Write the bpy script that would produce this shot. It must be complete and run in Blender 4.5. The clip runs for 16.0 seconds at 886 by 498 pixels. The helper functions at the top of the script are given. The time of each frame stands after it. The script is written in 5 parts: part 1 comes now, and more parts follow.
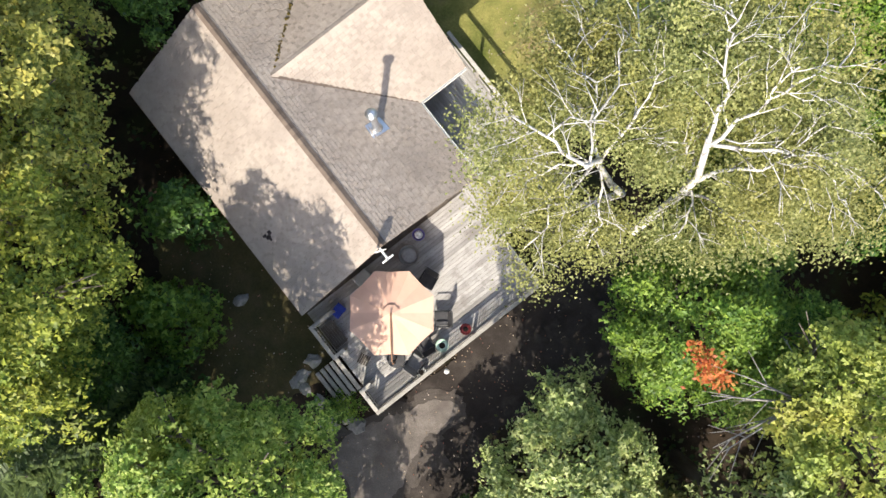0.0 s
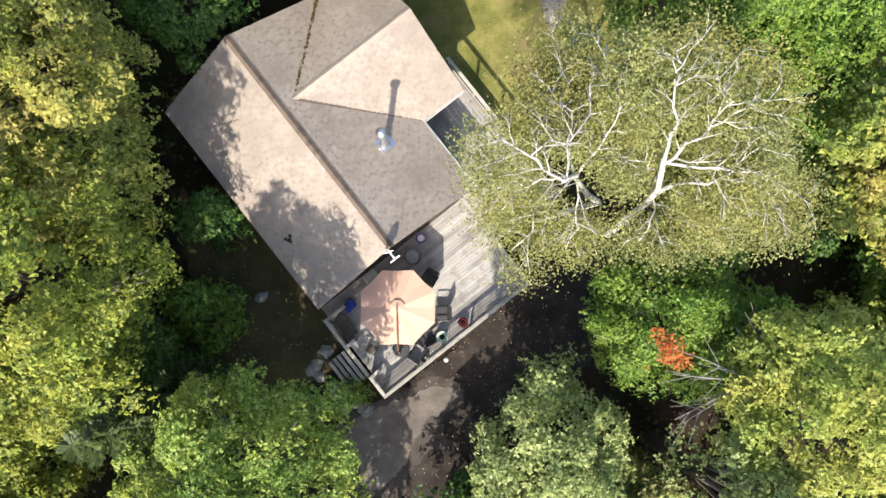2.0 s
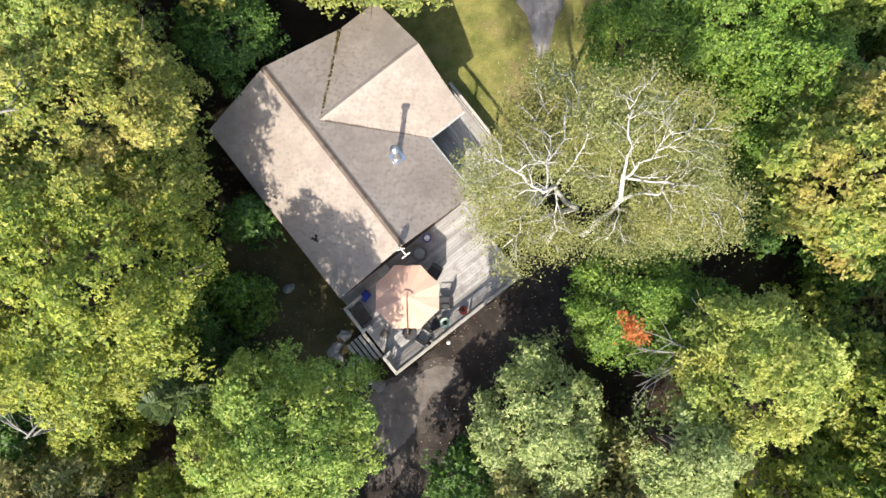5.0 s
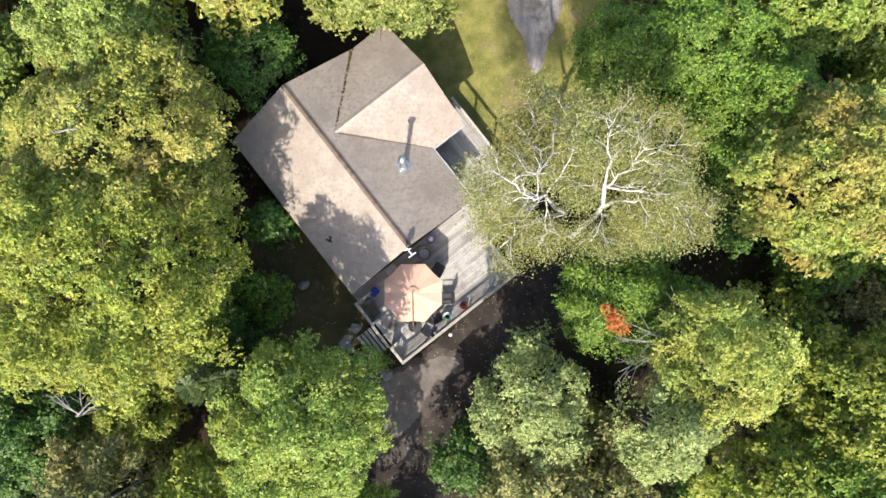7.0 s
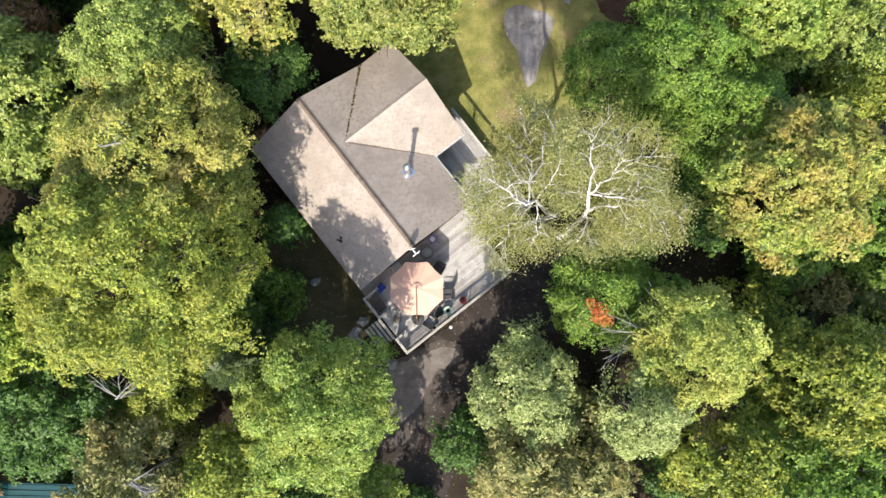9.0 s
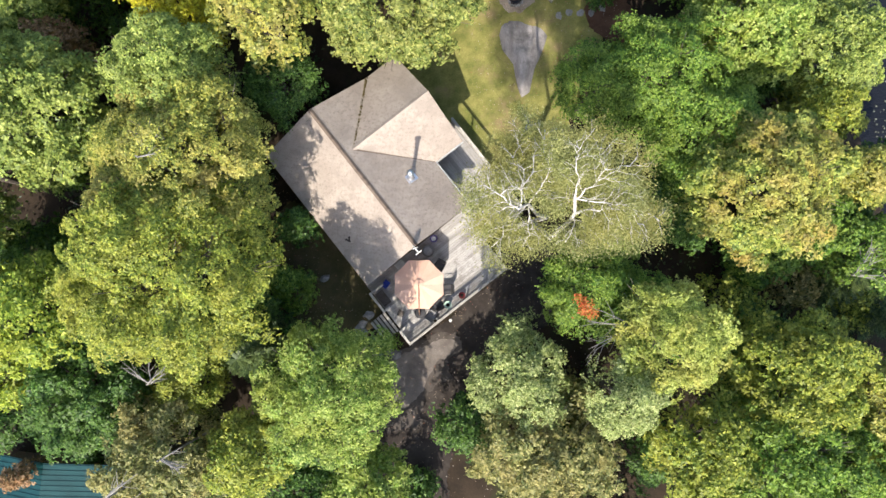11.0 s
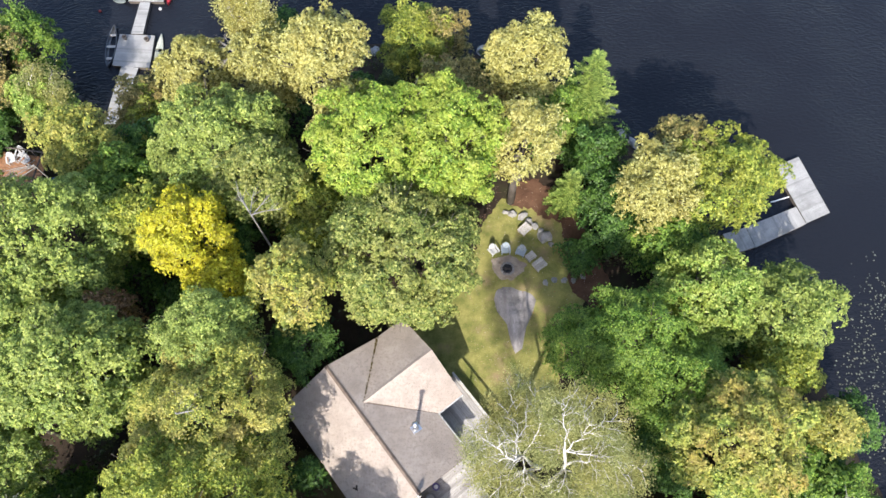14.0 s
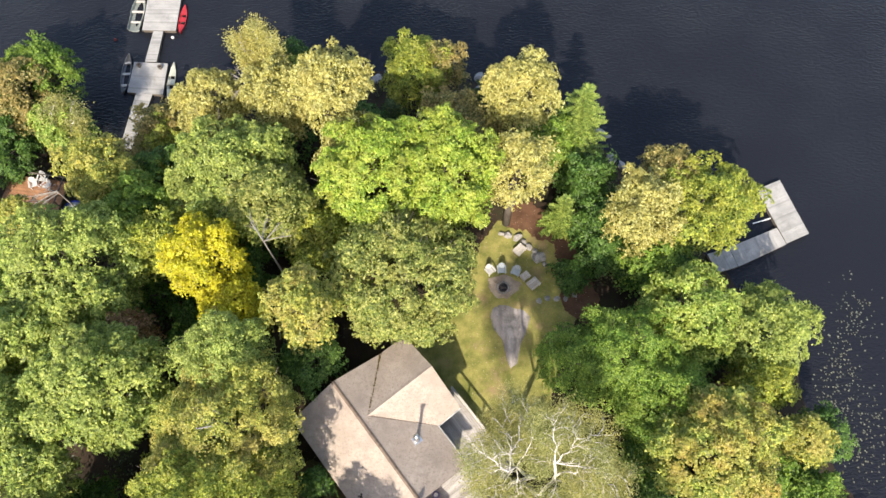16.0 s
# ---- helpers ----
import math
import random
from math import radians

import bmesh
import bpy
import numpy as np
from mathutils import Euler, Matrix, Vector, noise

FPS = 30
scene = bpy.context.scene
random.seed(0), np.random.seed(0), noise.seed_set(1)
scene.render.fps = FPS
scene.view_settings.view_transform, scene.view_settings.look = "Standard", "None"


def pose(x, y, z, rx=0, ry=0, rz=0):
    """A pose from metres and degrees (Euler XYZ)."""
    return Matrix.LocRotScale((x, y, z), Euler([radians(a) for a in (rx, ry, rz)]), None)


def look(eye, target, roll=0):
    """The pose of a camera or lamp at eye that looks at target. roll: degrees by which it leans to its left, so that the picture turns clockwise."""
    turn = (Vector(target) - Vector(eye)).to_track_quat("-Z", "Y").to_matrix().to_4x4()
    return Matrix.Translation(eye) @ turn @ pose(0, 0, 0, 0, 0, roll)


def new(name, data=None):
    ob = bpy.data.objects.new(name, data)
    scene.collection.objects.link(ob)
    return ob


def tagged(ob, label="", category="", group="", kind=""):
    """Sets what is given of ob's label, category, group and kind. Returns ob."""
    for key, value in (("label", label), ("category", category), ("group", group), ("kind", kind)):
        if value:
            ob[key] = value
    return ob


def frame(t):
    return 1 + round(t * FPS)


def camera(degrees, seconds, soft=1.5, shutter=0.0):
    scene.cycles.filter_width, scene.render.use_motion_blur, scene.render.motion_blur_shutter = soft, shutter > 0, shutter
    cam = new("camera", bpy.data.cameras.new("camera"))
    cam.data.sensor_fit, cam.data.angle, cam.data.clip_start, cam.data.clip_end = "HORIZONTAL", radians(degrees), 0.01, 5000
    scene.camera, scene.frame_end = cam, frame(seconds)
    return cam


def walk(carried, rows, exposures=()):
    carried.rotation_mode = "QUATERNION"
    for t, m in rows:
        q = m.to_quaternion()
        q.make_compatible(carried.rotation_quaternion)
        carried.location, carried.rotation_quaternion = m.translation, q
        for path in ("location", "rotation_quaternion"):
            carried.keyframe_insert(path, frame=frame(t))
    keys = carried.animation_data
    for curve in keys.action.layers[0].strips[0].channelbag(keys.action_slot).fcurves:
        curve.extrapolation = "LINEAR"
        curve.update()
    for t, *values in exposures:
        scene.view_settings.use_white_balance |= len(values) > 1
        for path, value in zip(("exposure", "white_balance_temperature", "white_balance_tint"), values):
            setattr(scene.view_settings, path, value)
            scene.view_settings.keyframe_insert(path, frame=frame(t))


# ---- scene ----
cam = camera(62.6, 16.0, 1.5)
# seconds, place, and the turn about x, y and z; the camera looks down
PATH = [
    (0, 0.573, 0.085, 29.242, 2.43, 0.18, -0.03),
    (0.5, 0.551, 0.031, 30.079, 2.53, 0.08, -0.02),
    (1, 0.523, -0.037, 30.926, 2.64, 0.02, -0.03),
    (1.5, 0.496, -0.103, 31.766, 2.72, -0.05, -0.02),
    (2, 0.454, -0.182, 32.604, 2.80, -0.06, -0.03),
    (2.5, 0.401, -0.239, 33.451, 2.88, -0.06, -0.02),
    (3, 0.368, -0.309, 34.303, 2.89, -0.10, -0.03),
    (3.5, 0.333, -0.381, 35.139, 2.84, -0.12, -0.04),
    (4, 0.297, -0.443, 35.978, 2.84, -0.15, -0.04),
    (6.5, 0.133, -0.669, 40.269, 2.85, -0.19, 0.05),
    (7, 0.104, -0.695, 41.120, 2.83, -0.16, 0.05),
    (7.5, 0.084, -0.713, 41.977, 2.79, -0.13, 0.05),
    (8, 0.053, -0.723, 42.836, 2.75, -0.12, 0.04),
    (8.5, 0.027, -0.735, 43.682, 2.68, -0.16, 0.03),
    (9, 0.004, -0.754, 44.548, 2.63, -0.20, 0.03),
    (11.5, -0.105, -0.760, 48.829, 2.30, -0.27, 0.04),
    (12, -0.133, -0.737, 49.697, 2.26, -0.27, 0.03),
    (12.5, -0.150, -0.714, 50.560, 2.22, -0.28, 0.02),
    (13, -0.174, -0.687, 51.411, 2.21, -0.27, 0.01),
    (13.1, -0.196, -0.671, 51.637, 2.65, -0.12, -0.00),
    (13.2, -0.186, -0.661, 51.806, 3.81, -0.25, -0.01),
    (13.3, -0.193, -0.666, 51.989, 5.57, -0.28, 0.01),
    (13.4, -0.184, -0.641, 52.134, 8.16, -0.26, -0.00),
    (13.5, -0.193, -0.628, 52.267, 10.62, -0.28, 0.03),
    (13.6, -0.200, -0.629, 52.487, 13.03, -0.25, 0.03),
    (13.7, -0.209, -0.620, 52.672, 15.71, -0.23, 0.03),
    (13.8, -0.220, -0.602, 52.821, 17.94, -0.24, 0.01),
    (13.9, -0.234, -0.610, 53.027, 19.48, -0.14, -0.01),
    (14, -0.243, -0.578, 53.190, 20.73, -0.29, 0.08),
    (14.5, -0.259, -0.561, 54.089, 21.20, -0.29, 0.09),
    (15, -0.265, -0.511, 54.960, 21.16, -0.35, 0.06),
    (15.5, -0.270, -0.477, 55.837, 21.09, -0.37, 0.05),
    (16, -0.295, -0.433, 56.715, 20.97, -0.37, 0.04),
]
walk(cam, [(t, pose(x, y, z, rx, ry, rz)) for t, x, y, z, rx, ry, rz in PATH], [(0, 1.18, 6650, 9), (9, 1.19, 6550, 10), (13, 1.2, 6550, 10), (14, 1.25, 6250, 12), (15, 1.26, 6550, 12), (16, 1.28, 7050, 12)])

# ---- light ----
world = bpy.data.worlds.new("sky")
scene.world = world
world.use_nodes = True
wn = world.node_tree.nodes
sky = wn.new("ShaderNodeTexSky")
sky.sky_type, sky.sun_disc = "NISHITA", False
sky.sun_elevation, sky.sun_rotation = radians(41), radians(189)
world.node_tree.links.new(sky.outputs[0], wn["Background"].inputs[0])
wn["Background"].inputs[1].default_value = 0.15
sun_data = bpy.data.lights.new("sun", "SUN")
sky.dust_density = 1.8
sun_data.energy, sun_data.angle, sun_data.color = 3.4, radians(0.6), (1.0, 0.93, 0.82)
sun = new("sun", sun_data)
sun.matrix_world = look((-5.7, -36, 31.5), (0, 0, 0))


# ---- materials ----
def socket(nd, name, value):
    nd.inputs[name].default_value = value


def base_nodes(name):
    m = bpy.data.materials.new(name)
    m.use_nodes = True
    return m, m.node_tree.nodes, m.node_tree.links, m.node_tree.nodes["Principled BSDF"]


def ramp(nodes, stops):
    r = nodes.new("ShaderNodeValToRGB")
    el = r.color_ramp.elements
    while len(el) < len(stops):
        el.new(0.5)
    for e, (p, c) in zip(el, stops):
        e.position, e.color = p, (*c, 1)
    return r


def noise_node(nodes, links, scale, detail=5, rough=0.6, stretch=None, coord="Object"):
    tc = nodes.new("ShaderNodeTexCoord")
    n = nodes.new("ShaderNodeTexNoise")
    socket(n, "Scale", scale), socket(n, "Detail", detail), socket(n, "Roughness", rough)
    if stretch:
        mp = nodes.new("ShaderNodeMapping")
        mp.inputs["Scale"].default_value = stretch
        links.new(tc.outputs[coord], mp.inputs[0])
        links.new(mp.outputs[0], n.inputs["Vector"])
    else:
        links.new(tc.outputs[coord], n.inputs["Vector"])
    return n


def blend(nodes, links, a, b, fac, kind="MIX"):
    mx = nodes.new("ShaderNodeMix")
    mx.data_type, mx.blend_type = "RGBA", kind
    for sock, v in ((mx.inputs[0], fac), (mx.inputs[6], a), (mx.inputs[7], b)):
        if isinstance(v, (int, float)):
            sock.default_value = v
        elif isinstance(v, tuple):
            sock.default_value = (*v, 1)
        else:
            links.new(v, sock)
    return mx.outputs[2]


def surface(name, dark, light, scale=3.0, fine=40.0, rough=0.8, bump=0.3, metal=0.0, stretch=None, piece=0.0, stain=None, stain_scale=0.6, spec=0.3):
    """Two scales of variation between two colours, optional tint by piece and stains."""
    m, nodes, links, bs = base_nodes(name)
    big = noise_node(nodes, links, scale, 4, 0.6, stretch)
    small = noise_node(nodes, links, fine, 3, 0.7, stretch)
    r1 = ramp(nodes, [(0.3, dark), (0.7, light)])
    links.new(big.outputs[0], r1.inputs[0])
    r2 = ramp(nodes, [(0.25, (0.62, 0.62, 0.62)), (0.75, (1.25, 1.25, 1.25))])
    links.new(small.outputs[0], r2.inputs[0])
    col = blend(nodes, links, r1.outputs[0], r2.outputs[0], 0.75, "MULTIPLY")
    if piece:
        geo = nodes.new("ShaderNodeNewGeometry")
        info = nodes.new("ShaderNodeObjectInfo")
        add = nodes.new("ShaderNodeMath")
        add.operation = "ADD"
        links.new(geo.outputs["Random Per Island"], add.inputs[0])
        links.new(info.outputs["Random"], add.inputs[1])
        fr = nodes.new("ShaderNodeMath")
        fr.operation = "FRACT"
        links.new(add.outputs[0], fr.inputs[0])
        r3 = ramp(nodes, [(0.0, (1 - piece * 1.6,) * 3), (0.09, (1 - piece * 1.4,) * 3), (0.12, (1 - piece * 0.5,) * 3), (0.75, (1, 1, 1)), (1.0, (1 + piece * 0.6,) * 3)])
        links.new(fr.outputs[0], r3.inputs[0])
        col = blend(nodes, links, col, r3.outputs[0], 1.0, "MULTIPLY")
    if stain:
        sn = noise_node(nodes, links, stain_scale, 6, 0.65)
        r4 = ramp(nodes, [(0.52, (0, 0, 0)), (0.68, (1, 1, 1))])
        links.new(sn.outputs[0], r4.inputs[0])
        col = blend(nodes, links, col, stain, r4.outputs[0])
    links.new(col, bs.inputs["Base Color"])
    socket(bs, "Roughness", rough), socket(bs, "Metallic", metal), socket(bs, "Specular IOR Level", spec)
    if bump:
        bp = nodes.new("ShaderNodeBump")
        socket(bp, "Strength", bump), socket(bp, "Distance", 0.02)
        links.new(small.outputs[0], bp.inputs["Height"])
        links.new(bp.outputs[0], bs.inputs["Normal"])
    return m


def leafy(name, cols, tint, amount=0.5, through_light=0.42, patch=0.42):
    """Leaves: a colour for each leaf, patches of an autumn tint, light passing through."""
    m, nodes, links, bs = base_nodes(name)
    geo = nodes.new("ShaderNodeNewGeometry")
    r = ramp(nodes, [(i / (len(cols) - 1), c) for i, c in enumerate(cols)])
    links.new(geo.outputs["Random Per Island"], r.inputs[0])
    n = noise_node(nodes, links, patch, 3, 0.6)
    rn = ramp(nodes, [(0.45, (0, 0, 0)), (0.66, (amount,) * 3)])
    links.new(n.outputs[0], rn.inputs[0])
    col = blend(nodes, links, r.outputs[0], tint, rn.outputs[0])
    n2 = noise_node(nodes, links, 1.7, 2, 0.5)
    r2 = ramp(nodes, [(0.3, (0.72, 0.72, 0.72)), (0.7, (1.25, 1.25, 1.25))])
    links.new(n2.outputs[0], r2.inputs[0])
    col = blend(nodes, links, col, r2.outputs[0], 0.8, "MULTIPLY")
    links.new(col, bs.inputs["Base Color"])
    socket(bs, "Roughness", 0.5), socket(bs, "Specular IOR Level", 0.35)
    tr = nodes.new("ShaderNodeBsdfTranslucent")
    links.new(col, tr.inputs[0])
    mix = nodes.new("ShaderNodeMixShader")
    mix.inputs[0].default_value = through_light
    links.new(bs.outputs[0], mix.inputs[1])
    links.new(tr.outputs[0], mix.inputs[2])
    links.new(mix.outputs[0], nodes["Material Output"].inputs[0])
    return m


LEAF = {
    "olive": leafy("leaf_olive", [(0.080, 0.130, 0.022), (0.240, 0.315, 0.045), (0.500, 0.520, 0.085)], (0.378, 0.338, 0.060), 0.5),
    "amber": leafy("leaf_amber", [(0.110, 0.158, 0.030), (0.310, 0.355, 0.070), (0.580, 0.540, 0.112)], (0.44, 0.32, 0.11), 0.5),
    "amber2": leafy("leaf_amber_green", [(0.091, 0.151, 0.034), (0.268, 0.349, 0.069), (0.521, 0.542, 0.108)], (0.530, 0.338, 0.103), 0.6, patch=0.3),
    "pale": leafy("leaf_pale", [(0.085, 0.140, 0.030), (0.245, 0.335, 0.070), (0.520, 0.580, 0.140)], (0.315, 0.351, 0.089), 0.45),
    "silver": leafy("leaf_silver", [(0.120, 0.172, 0.050), (0.330, 0.400, 0.130), (0.600, 0.630, 0.280)], (0.277, 0.338, 0.089), 0.4),
    "grey": leafy("leaf_oak", [(0.075, 0.120, 0.028), (0.215, 0.275, 0.060), (0.480, 0.490, 0.140)], (0.277, 0.260, 0.075), 0.5),
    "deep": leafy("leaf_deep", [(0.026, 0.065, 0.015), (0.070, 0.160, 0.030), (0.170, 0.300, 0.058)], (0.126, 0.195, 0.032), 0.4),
    "green": leafy("leaf_green", [(0.048, 0.110, 0.018), (0.145, 0.270, 0.036), (0.340, 0.470, 0.075)], (0.227, 0.286, 0.047), 0.5),
    "bright": leafy("leaf_bright", [(0.080, 0.150, 0.026), (0.235, 0.360, 0.060), (0.520, 0.600, 0.160)], (0.353, 0.351, 0.047), 0.5),
    "lime": leafy("leaf_lime", [(0.091, 0.172, 0.025), (0.268, 0.379, 0.048), (0.540, 0.600, 0.086)], (0.378, 0.364, 0.032), 0.5),
    "lime2": leafy("leaf_lime_bright", [(0.090, 0.172, 0.020), (0.240, 0.375, 0.042), (0.480, 0.560, 0.092)], (0.454, 0.442, 0.089), 0.5),
    "yellow": leafy("leaf_yellow_green", [(0.136, 0.192, 0.037), (0.338, 0.409, 0.078), (0.520, 0.600, 0.153)], (0.42, 0.36, 0.08), 0.6),
    "gold": leafy("leaf_gold", [(0.217, 0.210, 0.013), (0.587, 0.513, 0.024), (0.600, 0.600, 0.042)], (0.303, 0.351, 0.032), 0.5),
    "straw": leafy("leaf_straw", [(0.150, 0.155, 0.035), (0.430, 0.405, 0.110), (0.600, 0.600, 0.250)], (0.42, 0.35, 0.09), 0.4),
    "rust": leafy("leaf_rust", [(0.101, 0.079, 0.030), (0.281, 0.178, 0.077), (0.536, 0.329, 0.186)], (0.378, 0.195, 0.089), 0.6),
    "rusty": leafy("leaf_rusty_green", [(0.080, 0.099, 0.026), (0.237, 0.229, 0.069), (0.521, 0.426, 0.160)], (0.378, 0.260, 0.089), 0.6),
    "brownish": leafy("leaf_brownish", [(0.080, 0.109, 0.033), (0.237, 0.259, 0.077), (0.501, 0.464, 0.184)], (0.378, 0.299, 0.103), 0.6),
    "pine": leafy("needle_light", [(0.080, 0.140, 0.034), (0.237, 0.349, 0.077), (0.521, 0.600, 0.160)], (0.277, 0.325, 0.060), 0.4),
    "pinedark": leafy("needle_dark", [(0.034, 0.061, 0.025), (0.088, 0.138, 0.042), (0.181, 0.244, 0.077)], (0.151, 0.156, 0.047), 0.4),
    "birch": leafy("leaf_birch", [(0.130, 0.155, 0.045), (0.250, 0.270, 0.085), (0.420, 0.420, 0.170)], (0.378, 0.325, 0.075), 0.5, 0.4),
    "red": leafy("leaf_red", [(0.344, 0.070, 0.024), (0.600, 0.165, 0.047), (0.600, 0.347, 0.092)], (0.601, 0.260, 0.089), 0.5),
    "fern": leafy("leaf_undergrowth", [(0.016, 0.035, 0.011), (0.050, 0.088, 0.023), (0.130, 0.150, 0.055)], (0.126, 0.091, 0.047), 0.6),
}
BARK = surface("bark_grey", (0.07, 0.055, 0.045), (0.16, 0.14, 0.12), 2, 30, 0.9, 0.6, stretch=(1, 1, 0.3))
BIRCH = surface("bark_birch", (0.46, 0.43, 0.39), (0.68, 0.65, 0.61), 3, 25, 0.7, 0.3, stain=(0.10, 0.09, 0.08), stain_scale=5)
DEADWOOD = surface("dead_wood", (0.20, 0.185, 0.165), (0.33, 0.31, 0.285), 3, 30, 0.85, 0.4)
SHINGLE = surface("asphalt_shingle", (0.36, 0.303, 0.258), (0.445, 0.382, 0.33), 0.5, 60, 0.95, 0.5, piece=0.07, stain=(0.30, 0.255, 0.22), stain_scale=0.33, spec=0.15)
CUTOUT = surface("shingle_cutout", (0.325, 0.274, 0.234), (0.40, 0.342, 0.296), 1, 60, 0.95, 0.5, spec=0.15)
RIDGE = surface("ridge_shingle", (0.15, 0.115, 0.095), (0.21, 0.165, 0.135), 1, 60, 0.95, 0.5, piece=0.15, spec=0.15)
PATCH = surface("bare_felt", (0.03, 0.022, 0.02), (0.06, 0.045, 0.04), 6, 40, 0.95, 0.3)
DECKWOOD = surface("weathered_deck_wood", (0.31, 0.292, 0.275), (0.54, 0.515, 0.49), 1.2, 22, 0.85, 0.4, stretch=(0.25, 3, 3), piece=0.2, stain=(0.25, 0.23, 0.21), stain_scale=0.9)
DECKWOOD_B = surface("weathered_deck_wood_across", (0.31, 0.292, 0.275), (0.54, 0.515, 0.49), 1.2, 22, 0.85, 0.4, stretch=(3, 0.25, 3), piece=0.2, stain=(0.25, 0.23, 0.21), stain_scale=0.9)
RAILWOOD = surface("weathered_rail_wood", (0.38, 0.35, 0.31), (0.54, 0.51, 0.46), 2, 30, 0.85, 0.3, piece=0.15)
DOCKWOOD = surface("dock_wood", (0.27, 0.27, 0.26), (0.40, 0.39, 0.375), 0.8, 24, 0.85, 0.3, piece=0.14, stain=(0.20, 0.20, 0.19), stain_scale=0.5)
REDWOOD = surface("stained_deck_wood", (0.24, 0.12, 0.06), (0.36, 0.19, 0.10), 1.5, 24, 0.7, 0.3, piece=0.2)
SIDING = surface("wood_siding", (0.16, 0.11, 0.075), (0.24, 0.17, 0.12), 1.5, 30, 0.8, 0.3)
WHITE = surface("white_paint", (0.68, 0.68, 0.67), (0.82, 0.82, 0.80), 2, 40, 0.5, 0.1)
STEEL = surface("galvanised_steel", (0.55, 0.56, 0.58), (0.75, 0.76, 0.78), 4, 60, 0.35, 0.1, metal=0.9)
BLACK = surface("black_plastic", (0.012, 0.012, 0.014), (0.03, 0.03, 0.034), 5, 60, 0.5, 0.1)
CHARCOAL = surface("charcoal_fabric", (0.045, 0.045, 0.05), (0.085, 0.085, 0.09), 5, 90, 0.85, 0.2)
GREYFAB = surface("grey_fabric", (0.20, 0.195, 0.19), (0.30, 0.295, 0.29), 5, 90, 0.85, 0.2)
UMBRELLA_ARM = surface("brown_steel_tube", (0.20, 0.11, 0.07), (0.28, 0.16, 0.10), 4, 40, 0.6, 0.1)
CANVAS = surface("peach_canvas", (0.70, 0.44, 0.33), (0.77, 0.50, 0.38), 1.2, 120, 0.85, 0.15, stain=(0.66, 0.41, 0.31), stain_scale=1.5)
BLUE = surface("blue_plastic", (0.012, 0.03, 0.28), (0.03, 0.06, 0.40), 4, 50, 0.4, 0.05)
PURPLE = surface("violet_plastic", (0.12, 0.10, 0.35), (0.22, 0.18, 0.45), 4, 50, 0.5, 0.05)
REDPOT = surface("red_glaze", (0.16, 0.02, 0.018), (0.26, 0.035, 0.03), 4, 50, 0.4, 0.05)
MINT = surface("mint_glaze", (0.42, 0.58, 0.46), (0.55, 0.70, 0.58), 4, 50, 0.4, 0.05)
GREYPOT = surface("grey_stoneware", (0.30, 0.30, 0.29), (0.45, 0.45, 0.44), 5, 50, 0.7, 0.2)
SOIL = surface("potting_soil", (0.012, 0.010, 0.008), (0.03, 0.022, 0.018), 8, 60, 0.95, 0.6)
STONE = surface("field_stone", (0.22, 0.21, 0.20), (0.42, 0.40, 0.38), 2.5, 30, 0.9, 0.6, piece=0.2, stain=(0.15, 0.16, 0.11), stain_scale=2)
# Mottled rock; the streaks along y put birch shadows into its colour.
BEDROCK = surface("bedrock", (0.17, 0.155, 0.15), (0.40, 0.37, 0.36), 1.1, 14, 0.9, 0.6, stretch=(1.6, 0.35, 1), stain=(0.11, 0.105, 0.10), stain_scale=0.7)
PLASTICWHITE = surface("white_resin", (0.46, 0.46, 0.45), (0.56, 0.56, 0.55), 3, 40, 0.45, 0.05)
PLASTICBLUE = surface("pale_blue_resin", (0.30, 0.35, 0.39), (0.38, 0.43, 0.47), 3, 40, 0.45, 0.05)
ALU = surface("aluminium_hull", (0.12, 0.125, 0.13), (0.2, 0.21, 0.22), 3, 30, 0.5, 0.1, metal=0.5)
KAYAK = surface("pale_hull", (0.40, 0.42, 0.34), (0.50, 0.51, 0.42), 3, 30, 0.4, 0.05)
REDHULL = surface("red_hull", (0.30, 0.022, 0.03), (0.40, 0.04, 0.05), 3, 30, 0.35, 0.05)
GREENHULL = surface("grey_green_hull", (0.15, 0.17, 0.15), (0.24, 0.26, 0.24), 3, 30, 0.5, 0.05)
TEAL = surface("teal_metal_roofing", (0.006, 0.045, 0.046), (0.011, 0.07, 0.07), 1, 40, 0.35, 0.1, metal=0.3, spec=0.5)
ASH = surface("ash", (0.04, 0.03, 0.028), (0.10, 0.075, 0.065), 6, 40, 0.95, 0.6)
MOSS = surface("moss", (0.06, 0.045, 0.012), (0.15, 0.11, 0.025), 6, 50, 0.95, 0.6, piece=0.3)
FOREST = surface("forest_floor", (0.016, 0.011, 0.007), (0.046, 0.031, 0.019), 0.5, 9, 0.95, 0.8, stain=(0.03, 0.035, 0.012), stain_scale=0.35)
# Uneven grass; its darker green also stands in for streaks of tree shade.
LAWN = surface("thin_lawn", (0.105, 0.125, 0.026), (0.32, 0.29, 0.092), 0.8, 13, 0.95, 0.8, stain=(0.26, 0.19, 0.10), stain_scale=0.33)
WORN = surface("worn_grass", (0.042, 0.045, 0.015), (0.115, 0.09, 0.04), 0.6, 14, 0.95, 0.8, stain=(0.12, 0.09, 0.05), stain_scale=0.5)
WEEDS = surface("trodden_weeds", (0.026, 0.028, 0.012), (0.065, 0.06, 0.028), 1.2, 14, 0.95, 0.8, stain=(0.05, 0.042, 0.032), stain_scale=0.8)
